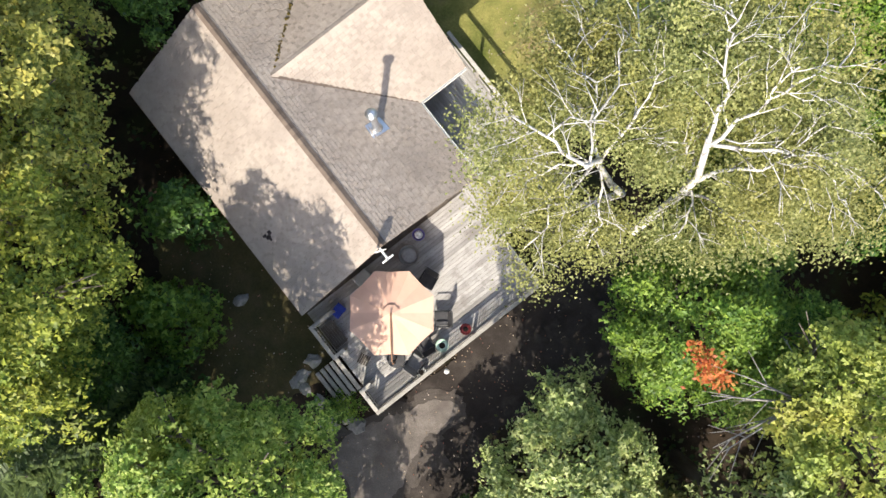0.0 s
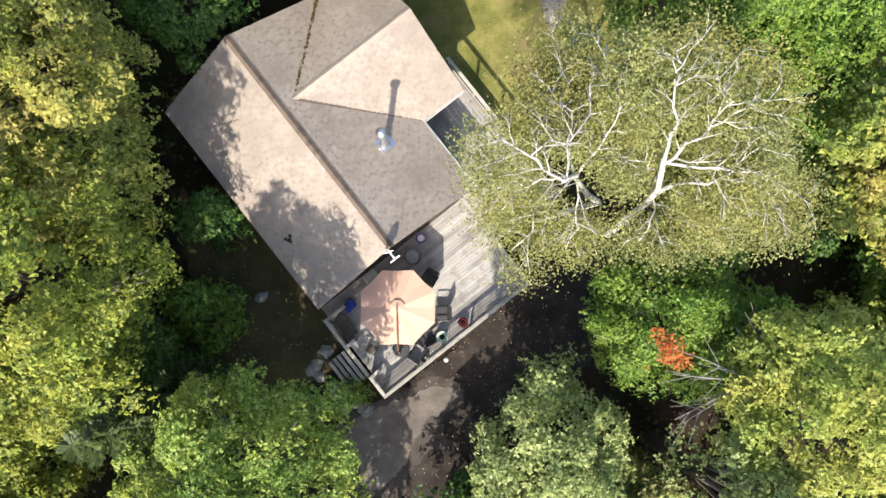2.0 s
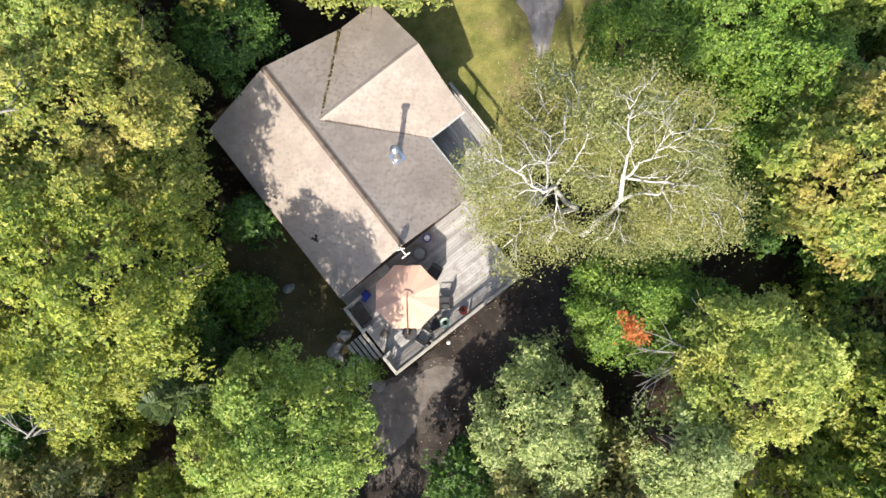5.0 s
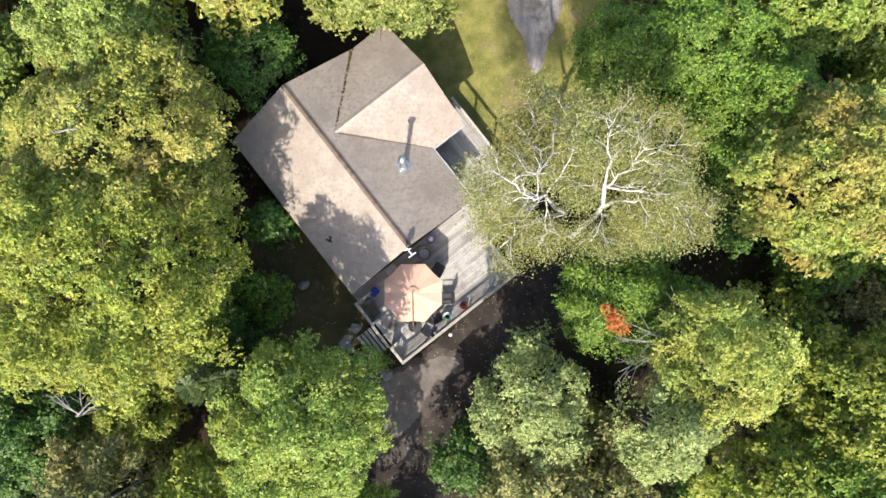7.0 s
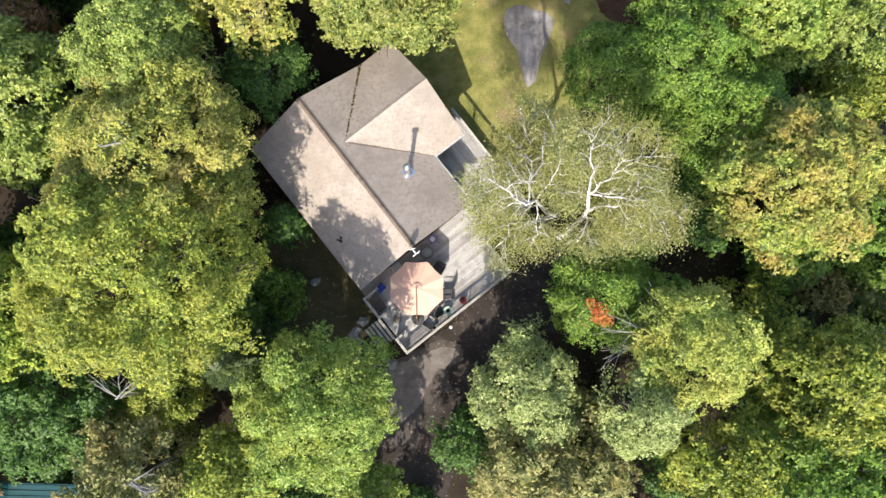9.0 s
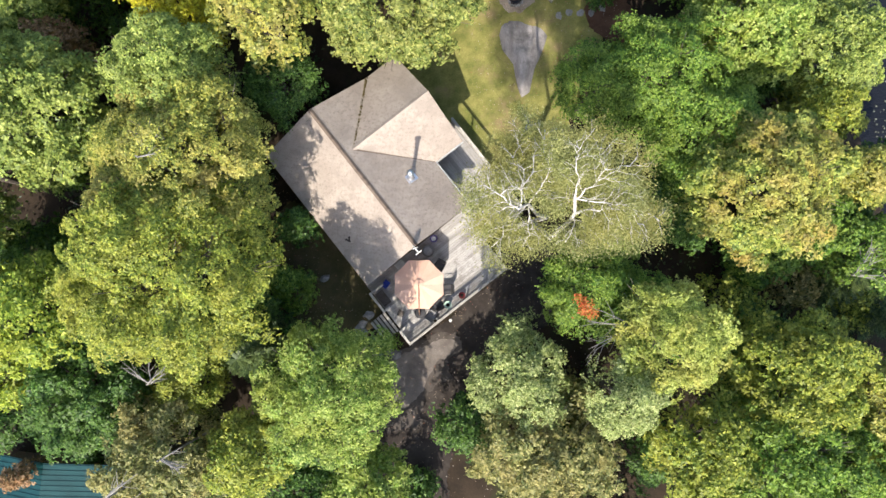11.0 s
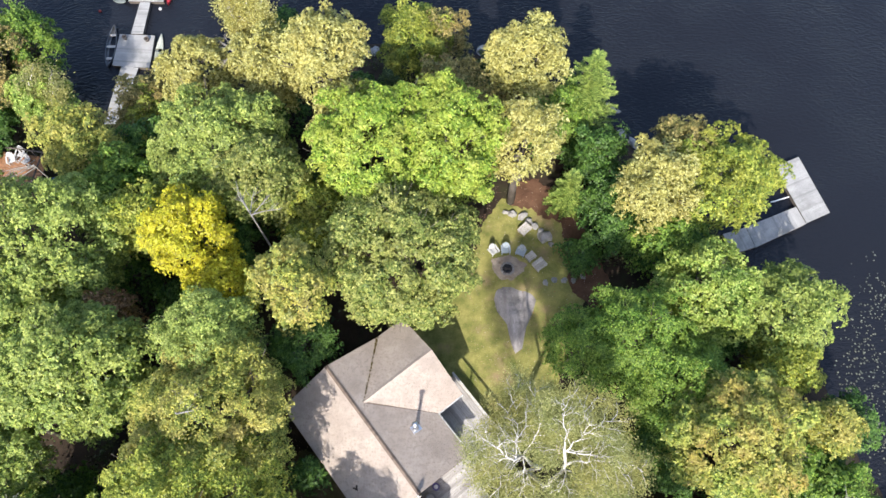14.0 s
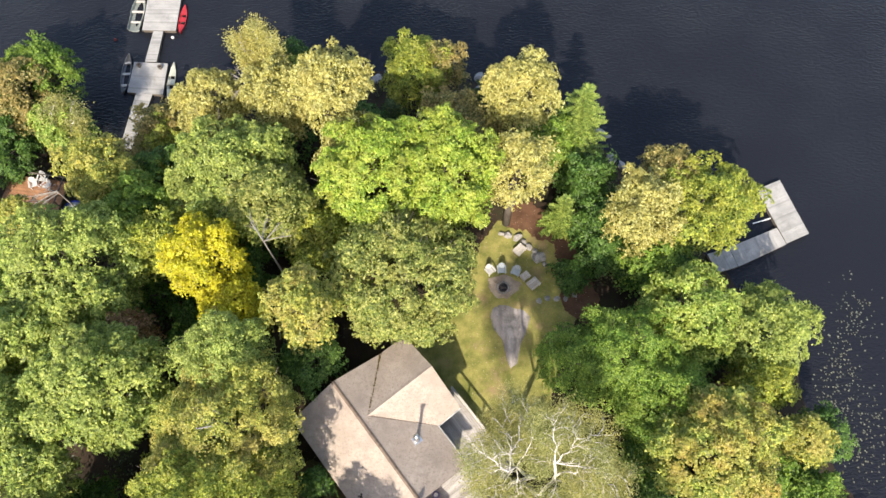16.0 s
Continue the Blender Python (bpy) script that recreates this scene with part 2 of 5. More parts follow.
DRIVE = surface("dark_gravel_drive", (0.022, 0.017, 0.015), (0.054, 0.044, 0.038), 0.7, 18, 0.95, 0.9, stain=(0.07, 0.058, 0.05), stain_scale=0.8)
GRAVEL = surface("pale_gravel", (0.13, 0.112, 0.098), (0.22, 0.19, 0.17), 1.2, 20, 0.95, 0.8, stain=(0.12, 0.10, 0.09), stain_scale=0.8)
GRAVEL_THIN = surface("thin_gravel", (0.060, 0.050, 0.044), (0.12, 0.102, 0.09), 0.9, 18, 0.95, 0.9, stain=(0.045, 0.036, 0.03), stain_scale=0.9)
DIRT = surface("trodden_dirt", (0.22, 0.175, 0.135), (0.38, 0.32, 0.26), 1.5, 16, 0.95, 0.9, stain=(0.13, 0.10, 0.07), stain_scale=1.3)
NEEDLES = surface("red_brown_litter", (0.08, 0.04, 0.022), (0.16, 0.085, 0.05), 1.0, 14, 0.95, 0.8)
LITTER = leafy("fallen_leaves", [(0.10, 0.06, 0.03), (0.28, 0.20, 0.13), (0.5, 0.45, 0.38), (0.35, 0.08, 0.04)], (0.3, 0.2, 0.1), 0.3, 0.1)
LILY = leafy("lily_pads", [(0.05, 0.055, 0.045), (0.10, 0.11, 0.085), (0.19, 0.20, 0.15)], (0.16, 0.15, 0.10), 0.4, 0.05)

WATER, _n, _l, _b = base_nodes("lake_water")
socket(_b, "Base Color", (0.0105, 0.0115, 0.015, 1)), socket(_b, "Roughness", 0.07), socket(_b, "IOR", 1.33)
_w = noise_node(_n, _l, 2.4, 4, 0.55, (1, 2.2, 1))
_w2 = noise_node(_n, _l, 0.16, 2, 0.5)
_mu = _n.new("ShaderNodeMath")
_mu.operation = "MULTIPLY"
_l.new(_w.outputs[0], _mu.inputs[0])
_l.new(_w2.outputs[0], _mu.inputs[1])
_bp = _n.new("ShaderNodeBump")
socket(_bp, "Strength", 0.9), socket(_bp, "Distance", 0.2)
_l.new(_mu.outputs[0], _bp.inputs["Height"])
_l.new(_bp.outputs[0], _b.inputs["Normal"])


# ---- mesh helpers ----
class Shape:
    """Gathers vertices and faces for one mesh."""

    def __init__(self):
        self.v, self.f = [], []

    def add(self, verts, faces):
        k = len(self.v)
        self.v += [tuple(p) for p in verts]
        self.f += [tuple(k + i for i in q) for q in faces]
        return self

    def box(self, x0, x1, y0, y1, z0, z1, m=None, c=0.0):
        """A box, its long upper edges chamfered by c."""
        if c:
            pv = [(x0, y0, z0), (x1, y0, z0), (x1, y1, z0), (x0, y1, z0), (x0, y0, z1 - c), (x1, y0, z1 - c), (x1, y1, z1 - c), (x0, y1, z1 - c),
                  (x0 + c, y0 + c, z1), (x1 - c, y0 + c, z1), (x1 - c, y1 - c, z1), (x0 + c, y1 - c, z1)]
            pf = [(3, 2, 1, 0), (8, 9, 10, 11)]
            for a in range(4):
                b = (a + 1) % 4
                pf += [(a, b, 4 + b, 4 + a), (4 + a, 4 + b, 8 + b, 8 + a)]
        else:
            pv = [(x, y, z) for z in (z0, z1) for x, y in ((x0, y0), (x1, y0), (x1, y1), (x0, y1))]
            pf = [(3, 2, 1, 0), (4, 5, 6, 7), (0, 1, 5, 4), (1, 2, 6, 5), (2, 3, 7, 6), (3, 0, 4, 7)]
        if m is not None:
            pv = [m @ Vector(p) for p in pv]
        return self.add(pv, pf)

    def tube(self, pts, radii, sides=6, cap=True):
        pts = [Vector(p) for p in pts]
        k = len(self.v)
        for i, p in enumerate(pts):
            d = (pts[min(i + 1, len(pts) - 1)] - pts[max(i - 1, 0)]).normalized()
            a = d.orthogonal().normalized() if abs(d.z) < 0.9 else d.cross(Vector((1, 0, 0))).normalized()
            b = d.cross(a)
            for s in range(sides):
                w = 2 * math.pi * s / sides
                self.v.append(tuple(p + (a * math.cos(w) + b * math.sin(w)) * radii[i]))
        for i in range(len(pts) - 1):
            for s in range(sides):
                t = (s + 1) % sides
                self.f.append((k + i * sides + s, k + i * sides + t, k + (i + 1) * sides + t, k + (i + 1) * sides + s))
        if cap:
            self.f.append(tuple(k + s for s in reversed(range(sides))))
            e = k + (len(pts) - 1) * sides
            self.f.append(tuple(e + s for s in range(sides)))
        return self

    def lathe(self, profile, sides=20, x=0, y=0):
        """Turns (radius, height) pairs about the upright axis."""
        k = len(self.v)
        for r, z in profile:
            for s in range(sides):
                w = 2 * math.pi * s / sides
                self.v.append((x + r * math.cos(w), y + r * math.sin(w), z))
        for i in range(len(profile) - 1):
            for s in range(sides):
                t = (s + 1) % sides
                self.f.append((k + i * sides + s, k + i * sides + t, k + (i + 1) * sides + t, k + (i + 1) * sides + s))
        self.f.append(tuple(k + s for s in reversed(range(sides))))
        e = k + (len(profile) - 1) * sides
        self.f.append(tuple(e + s for s in range(sides)))
        return self

    def mesh(self, name, material, smooth=False):
        me = bpy.data.meshes.new(name)
        me.from_pydata(self.v, [], self.f)
        me.materials.append(material)
        if smooth:
            me.shade_smooth()
        return me


def part(name, shape, material, parent, label="", smooth=False):
    """One mesh object under a thing or a part."""
    ob = new(name, shape.mesh(name, material, smooth))
    ob.parent = parent
    if label:
        tagged(ob, label)
    return ob


def thing(name, m, label, category, group="", kind=""):
    """An empty at the thing's base, that its parts hang on."""
    ob = new(name)
    ob.empty_display_size = 0.2
    ob.matrix_world = m
    return tagged(ob, label, category, group, kind)


def solid(name, shape, material, m, label, category, group="", kind="", smooth=False):
    """A thing that is one mesh."""
    ob = new(name, shape.mesh(name, material, smooth))
    ob.matrix_world = m
    return tagged(ob, label, category, group, kind)


def quads(name, verts, material):
    """A mesh of loose quads from an array (n, 4, 3)."""
    n = len(verts)
    me = bpy.data.meshes.new(name)
    me.vertices.add(n * 4)
    me.vertices.foreach_set("co", np.asarray(verts, np.float32).ravel())
    me.loops.add(n * 4)
    me.loops.foreach_set("vertex_index", np.arange(n * 4, dtype=np.int32))
    me.polygons.add(n)
    me.polygons.foreach_set("loop_start", np.arange(0, n * 4, 4, dtype=np.int32))
    me.update(calc_edges=True)
    me.materials.append(material)
    return me


def leaf_quads(rng, pos, normal, size, slim=0.62):
    """A folded kite at each place, facing its normal."""
    n = len(pos)
    normal = normal / np.linalg.norm(normal, axis=1, keepdims=True)
    t = rng.normal(size=(n, 3))
    t -= normal * np.sum(t * normal, 1, keepdims=True)
    t /= np.linalg.norm(t, axis=1, keepdims=True)
    b = np.cross(normal, t)
    s = (size * rng.uniform(0.65, 1.3, n))[:, None]
    fold = normal * s * 0.16
    return np.stack([pos - t * s * 0.5, pos + b * s * slim * 0.5 + fold, pos + t * s * 0.5, pos - b * s * slim * 0.5 + fold], 1)


def tris(name, verts, material):
    """A mesh of loose triangles from an array (n, 3, 3)."""
    n = len(verts)
    me = bpy.data.meshes.new(name)
    me.vertices.add(n * 3)
    me.vertices.foreach_set("co", np.asarray(verts, np.float32).ravel())
    me.loops.add(n * 3)
    me.loops.foreach_set("vertex_index", np.arange(n * 3, dtype=np.int32))
    me.polygons.add(n)
    me.polygons.foreach_set("loop_start", np.arange(0, n * 3, 3, dtype=np.int32))
    me.update(calc_edges=True)
    me.materials.append(material)
    return me


def leaf_tris(rng, pos, normal, size, slim=0.7):
    """A pointed leaf at each place, facing its normal."""
    n = len(pos)
    normal = normal / np.linalg.norm(normal, axis=1, keepdims=True)
    t = rng.normal(size=(n, 3))
    t -= normal * np.sum(t * normal, 1, keepdims=True)
    t /= np.linalg.norm(t, axis=1, keepdims=True)
    b = np.cross(normal, t)
    s = (size * rng.uniform(0.65, 1.35, n))[:, None]
    return np.stack([pos - t * s * 0.45 + b * s * slim * 0.5, pos - t * s * 0.45 - b * s * slim * 0.5, pos + t * s * 0.6], 1)


HOUSE_TURN = 38.17


def at_house(v, u, z, turn=0.0):
    """A pose by the house's own axes: v across the ridge, u along it towards the drive."""
    return pose(0, 0, 0, 0, 0, HOUSE_TURN) @ pose(v, -u, z, 0, 0, turn)


# ---- ground and water ----
from mathutils.geometry import delaunay_2d_cdt

SHORE = [(60, -60), (40, -24), (33.5, -8), (31, 2.5), (29.3, 7), (29, 12), (24.2, 19.5), (18.5, 26), (15.8, 30), (14, 33), (7, 37), (0.5, 40.5), (-8, 40), (-16, 39), (-24, 35.5),
         (-27.5, 32), (-31.8, 32.6), (-36.5, 39), (-60, 46), (-130, 60)]
WATER_Z = -2.0


def shore_distance(x, y):
    """Metres from the waterline, land positive."""
    best, side = 1e9, 1
    for (ax, ay), (bx, by) in zip(SHORE, SHORE[1:]):
        dx, dy = bx - ax, by - ay
        t = min(1, max(0, ((x - ax) * dx + (y - ay) * dy) / (dx * dx + dy * dy)))
        px, py = ax + dx * t - x, ay + dy * t - y
        d = math.hypot(px, py)
        if d < best:
            best = d
            side = 1 if dx * (y - ay) - dy * (x - ax) > 0 else -1
    return best * side


def ground_z(x, y):
    d = shore_distance(x, y) + 0.8 * noise.noise((x * 0.35, y * 0.35, 3.0))
    if d < 0:
        return WATER_Z + max(-2.5, d * 0.35)
    t = min(1, d / 9)
    z = WATER_Z + 2.0 * (1 - (1 - t) ** 2)
    rough = min(1, max(0, (math.hypot(x + 1, y - 3) - 8) / 10))
    return z + 0.35 * rough * noise.noise((x * 0.14, y * 0.14, 7.0)) * t


def axis(lo, hi, step, far):
    a = list(np.arange(lo, hi + 0.01, step))
    out, d = [], step
    p = hi
    while p < far:
        d *= 1.5
        p += d
        out.append(p)
    low, d, p = [], step, lo
    while p > -far:
        d *= 1.5
        p -= d
        low.append(p)
    return low[::-1] + a + out


gx, gy = axis(-44, 44, 0.8, 1500), axis(-24, 56, 0.8, 1500)
g = Shape()
g.v = [(x, y, ground_z(x, y)) for y in gy for x in gx]
g.f = [(j * len(gx) + i, j * len(gx) + i + 1, (j + 1) * len(gx) + i + 1, (j + 1) * len(gx) + i) for j in range(len(gy) - 1) for i in range(len(gx) - 1)]
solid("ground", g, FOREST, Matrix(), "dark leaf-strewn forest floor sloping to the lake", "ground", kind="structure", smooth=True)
w = Shape().add([(-1800, -1800, WATER_Z), (1800, -1800, WATER_Z), (1800, 1800, WATER_Z), (-1800, 1800, WATER_Z)], [(0, 1, 2, 3)])
solid("water", w, WATER, Matrix(), "dark blue lake water with small ripples", "water", kind="structure")


def sheet(name, outline, lift, material, label, category, wobble=0.4):
    """An irregular patch laid over the ground, inside a rounded, wavering outline."""
    n = len(outline)
    edge = []
    for i in range(n):
        p0, p1, p2, p3 = [Vector(outline[(i + k - 1) % n]) for k in range(4)]
        m = max(2, int((p2 - p1).length / 0.11))
        for k in range(m):
            t = k / m
            p = 0.5 * (2 * p1 + (p2 - p0) * t + (2 * p0 - 5 * p1 + 4 * p2 - p3) * t * t + (3 * p1 - p0 - 3 * p2 + p3) * t ** 3)
            d = Vector((noise.noise((p.x * 0.9, p.y * 0.9, 1.0)), noise.noise((p.x * 0.9, p.y * 0.9, 9.0)))) * wobble
            d += Vector((noise.noise((p.x * 4.5, p.y * 4.5, 1.0)), noise.noise((p.x * 4.5, p.y * 4.5, 9.0)))) * wobble * 0.45
            edge.append(p + d)
    xs, ys = [p.x for p in edge], [p.y for p in edge]

    def inside(x, y):
        odd = False
        for i in range(len(edge)):
            a, c = edge[i], edge[i - 1]
            if (a.y > y) != (c.y > y) and x < (c.x - a.x) * (y - a.y) / (c.y - a.y) + a.x:
                odd = not odd
        return odd

    pts = list(edge)
    for x in np.arange(min(xs), max(xs), 0.6):
        for y in np.arange(min(ys), max(ys), 0.6):
            if inside(x, y):
                pts.append(Vector((x, y)))
    m = len(edge)
    vs, _, fs, *_ = delaunay_2d_cdt(pts, [(i, (i + 1) % m) for i in range(m)], [], 1, 1e-4)
    s = Shape()
    s.v = [(p.x, p.y, ground_z(p.x, p.y) + lift) for p in vs]
    s.f = [tuple(f) for f in fs]
    return solid(name, s, material, Matrix(), label, category, kind="structure", smooth=True)


sheet("lawn", [(3, 21.5), (5, 24), (8.2, 25.2), (10.2, 22), (11, 17), (9.6, 13), (8.4, 9), (7, 6.5), (3, 6), (-2, 11), (-4, 14), (1.5, 18)], 0.05, LAWN, "thin yellow-green lawn between the house and the lake", "lawn")
sheet("litter_bed", [(9.4, 22.5), (10.6, 24), (11.6, 20), (12.6, 17), (12.2, 15), (10.2, 15.6), (9.6, 18)], 0.07, NEEDLES, "red-brown leaf litter beside the lawn", "ground")
sheet("side_yard", [(-10.5, 4), (-7.5, 3.2), (-4, -1.5), (-4.6, -4), (-7, -5), (-10, -4), (-11, 0)], 0.05, WORN, "worn brown grass with fallen leaves beside the house", "grass")
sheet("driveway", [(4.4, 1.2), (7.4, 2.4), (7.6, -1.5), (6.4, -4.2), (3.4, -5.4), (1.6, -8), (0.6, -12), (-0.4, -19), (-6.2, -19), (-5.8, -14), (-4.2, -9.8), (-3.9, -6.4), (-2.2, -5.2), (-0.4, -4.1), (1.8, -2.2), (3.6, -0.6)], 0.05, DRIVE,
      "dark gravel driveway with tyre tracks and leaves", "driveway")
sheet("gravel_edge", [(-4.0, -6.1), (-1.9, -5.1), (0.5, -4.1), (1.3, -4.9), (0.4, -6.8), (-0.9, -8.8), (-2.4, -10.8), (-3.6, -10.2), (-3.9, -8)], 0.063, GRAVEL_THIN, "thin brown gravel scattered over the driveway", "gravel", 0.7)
sheet("gravel_patch", [(-3.6, -6.2), (-1.8, -5.4), (0.3, -4.6), (0.9, -5.1), (-0.3, -6.6), (-1.5, -8.4), (-2.8, -9.6), (-3.4, -8)], 0.075, GRAVEL, "pale gravel patch at the edge of the driveway", "gravel", 0.35)

sheet("dirt_ring", [(3.9, 17.3), (4.9, 16.9), (6.0, 17.3), (6.2, 18.1), (5.4, 18.9), (4.3, 18.8), (3.7, 18.2)], 0.075, DIRT, "trodden bare dirt round the fire pit", "ground", 0.5)
sheet("bare_soil", [(5.4, 23.2), (7.0, 23.0), (9.3, 21.6), (10.0, 23.2), (8.4, 25.4), (5.6, 25.2)], 0.07, NEEDLES, "red-brown bare soil at the end of the lawn", "ground", 0.7)

# bedrock showing in the lawn
rock = Shape()
RO = [(3.83, 15.5), (4.0, 14.5), (4.8, 13.5), (5.1, 11.9), (5.4, 11.2), (5.9, 11.5), (6.3, 13.2), (6.9, 14.6), (7.3, 15.8), (7.1, 16.4), (6.0, 16.6), (5.3, 17.0), (4.4, 16.7), (3.9, 16.1)]
cx, cy = 5.5, 14.8
for k, f_in in enumerate((1.0, 0.93, 0.6, 0.3)):
    for x, y in RO:
        wob = 0.12 * noise.noise((x * 2, y * 2, k * 1.0))
        rock.v.append((cx + (x - cx) * f_in + wob, cy + (y - cy) * f_in + wob, (-0.1, 0.10, 0.15, 0.18)[k] + 0.06 * noise.noise((x * 3, y * 3, k + 4.0))))
nr = len(RO)
for k in range(3):
    rock.f += [(k * nr + i, k * nr + (i + 1) % nr, (k + 1) * nr + (i + 1) % nr, (k + 1) * nr + i) for i in range(nr)]
rock.f.append(tuple(3 * nr + i for i in range(nr)))
solid("bedrock_slab", rock, BEDROCK, Matrix(), "long grey bedrock slab showing in the lawn", "rock", smooth=True)


# ---- house ----
EAVE, RIDGE_Z, RIDGE_V = 3.4, 5.5, -0.4
V0, V1, V2 = -4.25, 3.7, 5.8
B0, B1, B2 = 1.85, 5.25, 12.0
CROSS_B, CROSS_Z = 8.62, 5.22
house = thing("house", at_house(0, 0, 0), "brown single-storey cottage with a shingled cross-gable roof", "house")


def wall_run(s, pts, z0, tops, th=0.2):
    """Wall panels between points in plan, each with its own height at both ends."""
    for (ax, ay, za), (bx, by, zb) in zip(pts, pts[1:]):
        d = Vector((bx - ax, by - ay, 0)).normalized()
        nrm = Vector((d.y, -d.x, 0)) * th
        a, b = Vector((ax, ay, 0)), Vector((bx, by, 0))
        up = lambda p, z: (p.x, p.y, z)  # noqa: E731
        s.add([up(a, z0), up(b, z0), up(b - nrm, z0), up(a - nrm, z0), up(a, za), up(b, zb), up(b - nrm, zb), up(a - nrm, za)],
              [(3, 2, 1, 0), (4, 5, 6, 7), (0, 1, 5, 4), (1, 2, 6, 5), (2, 3, 7, 6), (3, 0, 4, 7)])


g45 = 0.42
for name, run in (("wall_south", [(V0 + g45, B0 + 0.5, 3.45), (RIDGE_V, B0 + 0.5, 5.2), (V1 - g45, B0 + 0.5, 3.45)]),
                  ("wall_east", [(V1 - g45, B0 + 0.5, 3.45), (V1 - g45, B1 + g45, 3.45)]),
                  ("wall_notch", [(V1 - g45, B1 + g45, 3.45), (V2 - 0.45, B1 + g45, 3.45)]),
                  ("wall_lake", [(V2 - 0.45, B1 + g45, 3.45), (V2 - 0.45, CROSS_B, 4.95), (V2 - 0.45, B2 - g45, 3.45)]),
                  ("wall_north", [(V2 - 0.45, B2 - g45, 3.3), (RIDGE_V, B2 - g45, 3.3), (V0 + g45, B2 - g45, 3.3)]),
                  ("wall_west", [(V0 + g45, B2 - g45, 3.45), (V0 + g45, B0 + 0.5, 3.45)])):
    s = Shape()
    wall_run(s, run, -0.15, None)
    part(name, s, SIDING, house)


def slab(pts, th=0.11):
    """A roof panel from its upper outline."""
    s = Shape()
    n = len(pts)
    low = [(x, y, z - th) for x, y, z in pts]
    s.add(list(pts) + low, [tuple(range(n)), tuple(reversed(range(n, 2 * n)))] + [(i, n + i, n + (i + 1) % n, (i + 1) % n) for i in range(n)])
    return s


planes = {
    "west": ((V0, RIDGE_V), (B0, B2), lambda v, b: EAVE + (v - V0) * (RIDGE_Z - EAVE) / (RIDGE_V - V0)),
    "east": ((RIDGE_V, V1), (B0, B2), lambda v, b: EAVE + (V1 - v) * (RIDGE_Z - EAVE) / (V1 - RIDGE_V)),
    "cross_south": ((0.1, V2), (B1, CROSS_B), lambda v, b: EAVE + (b - B1) * (CROSS_Z - EAVE) / (CROSS_B - B1)),
    "cross_north": ((0.1, V2), (CROSS_B, B2), lambda v, b: EAVE + (B2 - b) * (CROSS_Z - EAVE) / (B2 - CROSS_B)),
}
for key, ((a0, a1), (b0, b1), zf) in planes.items():
    part("roof_panel", slab([(a0, b0, zf(a0, b0)), (a1, b0, zf(a1, b0)), (a1, b1, zf(a1, b1)), (a0, b1, zf(a0, b1))]), RIDGE, house)


def covered(key, v, b, z):
    """Whether another roof plane lies above this place."""
    for other, ((a0, a1), (b0, b1), zf) in planes.items():
        if other != key and a0 <= v <= a1 and b0 <= b <= b1 and zf(v, b) > z + 0.06:
            return True
    return False


rng = np.random.default_rng(5)
loose, notches, near_tabs = Shape(), Shape(), []
TAB, COURSE = 0.31, 0.142
for key, ((a0, a1), (b0, b1), zf) in planes.items():
    across = key in ("west", "east")
    low, high, lo_z = {"west": (a0, a1, 1), "east": (a1, a0, 1), "cross_south": (b0, b1, 1), "cross_north": (b1, b0, 1)}[key]
    run = abs(high - low)
    rise = (RIDGE_Z if across else CROSS_Z) - EAVE
    slope = math.atan2(rise, run)
    rows = int(math.hypot(run, rise) / COURSE)
    e0, e1 = (b0, b1) if across else (a0, a1)
    sgn = 1 if high > low else -1
    for r in range(rows):
        d = r * COURSE * math.cos(slope)
        off = (r % 2) * TAB / 2 + 0.04 * ((r * 7) % 3)
        k = int(rng.integers(0, 9))
        e = e0 - off
        while e < e1:
            wide = (0.29, 0.10, 0.23, 0.34, 0.09, 0.26)[k % 6]
            s0, s1 = max(e + 0.004, e0), min(e + wide - 0.004, e1)
            e += wide
            k += 1
            if s1 - s0 < 0.04:
                continue
            p_low = low + sgn * (d - 0.01)
            p_high = low + sgn * min(run, d + (COURSE + 0.02) * math.cos(slope))
            mid = (s0 + s1) / 2
            v, b = ((p_low + p_high) / 2, mid) if across else (mid, (p_low + p_high) / 2)
            if covered(key, v, b, zf(v, b)):
                continue
            narrow = wide < 0.15
            lift = (0.018 if narrow else 0.030) + 0.010 * rng.random()
            cs = []
            for pp, up in ((p_low, lift), (p_high, 0.011)):
                for ss in (s0, s1):
                    vv, bb = (pp, ss) if across else (ss, pp)
                    cs.append((vv, bb, zf(vv, bb) + up))
            drop = [(x, y, z - 0.027) for x, y, z in cs[:2]]
            pv = cs + drop
            pf = [(0, 1, 3, 2), (4, 5, 1, 0), (0, 2, 4), (1, 5, 3)]
            if (sgn > 0) == across:
                pf = [tuple(reversed(q)) for q in pf]
            if key == "west" and -3.6 < v < -1.2 and 2.0 < b < 6.0 and len(near_tabs) < 290 and not narrow:
                near_tabs.append((pv, pf))
            elif narrow:
                notches.add(pv, pf)
            else:
                loose.add(pv, pf)
tagged(part("shingles", loose, SHINGLE, house, "sun-faded tan-brown asphalt shingles"), kind="stuff")
tagged(part("shingle_cutout", notches, CUTOUT, house, "darker cut-outs between shingle tabs"), kind="stuff")

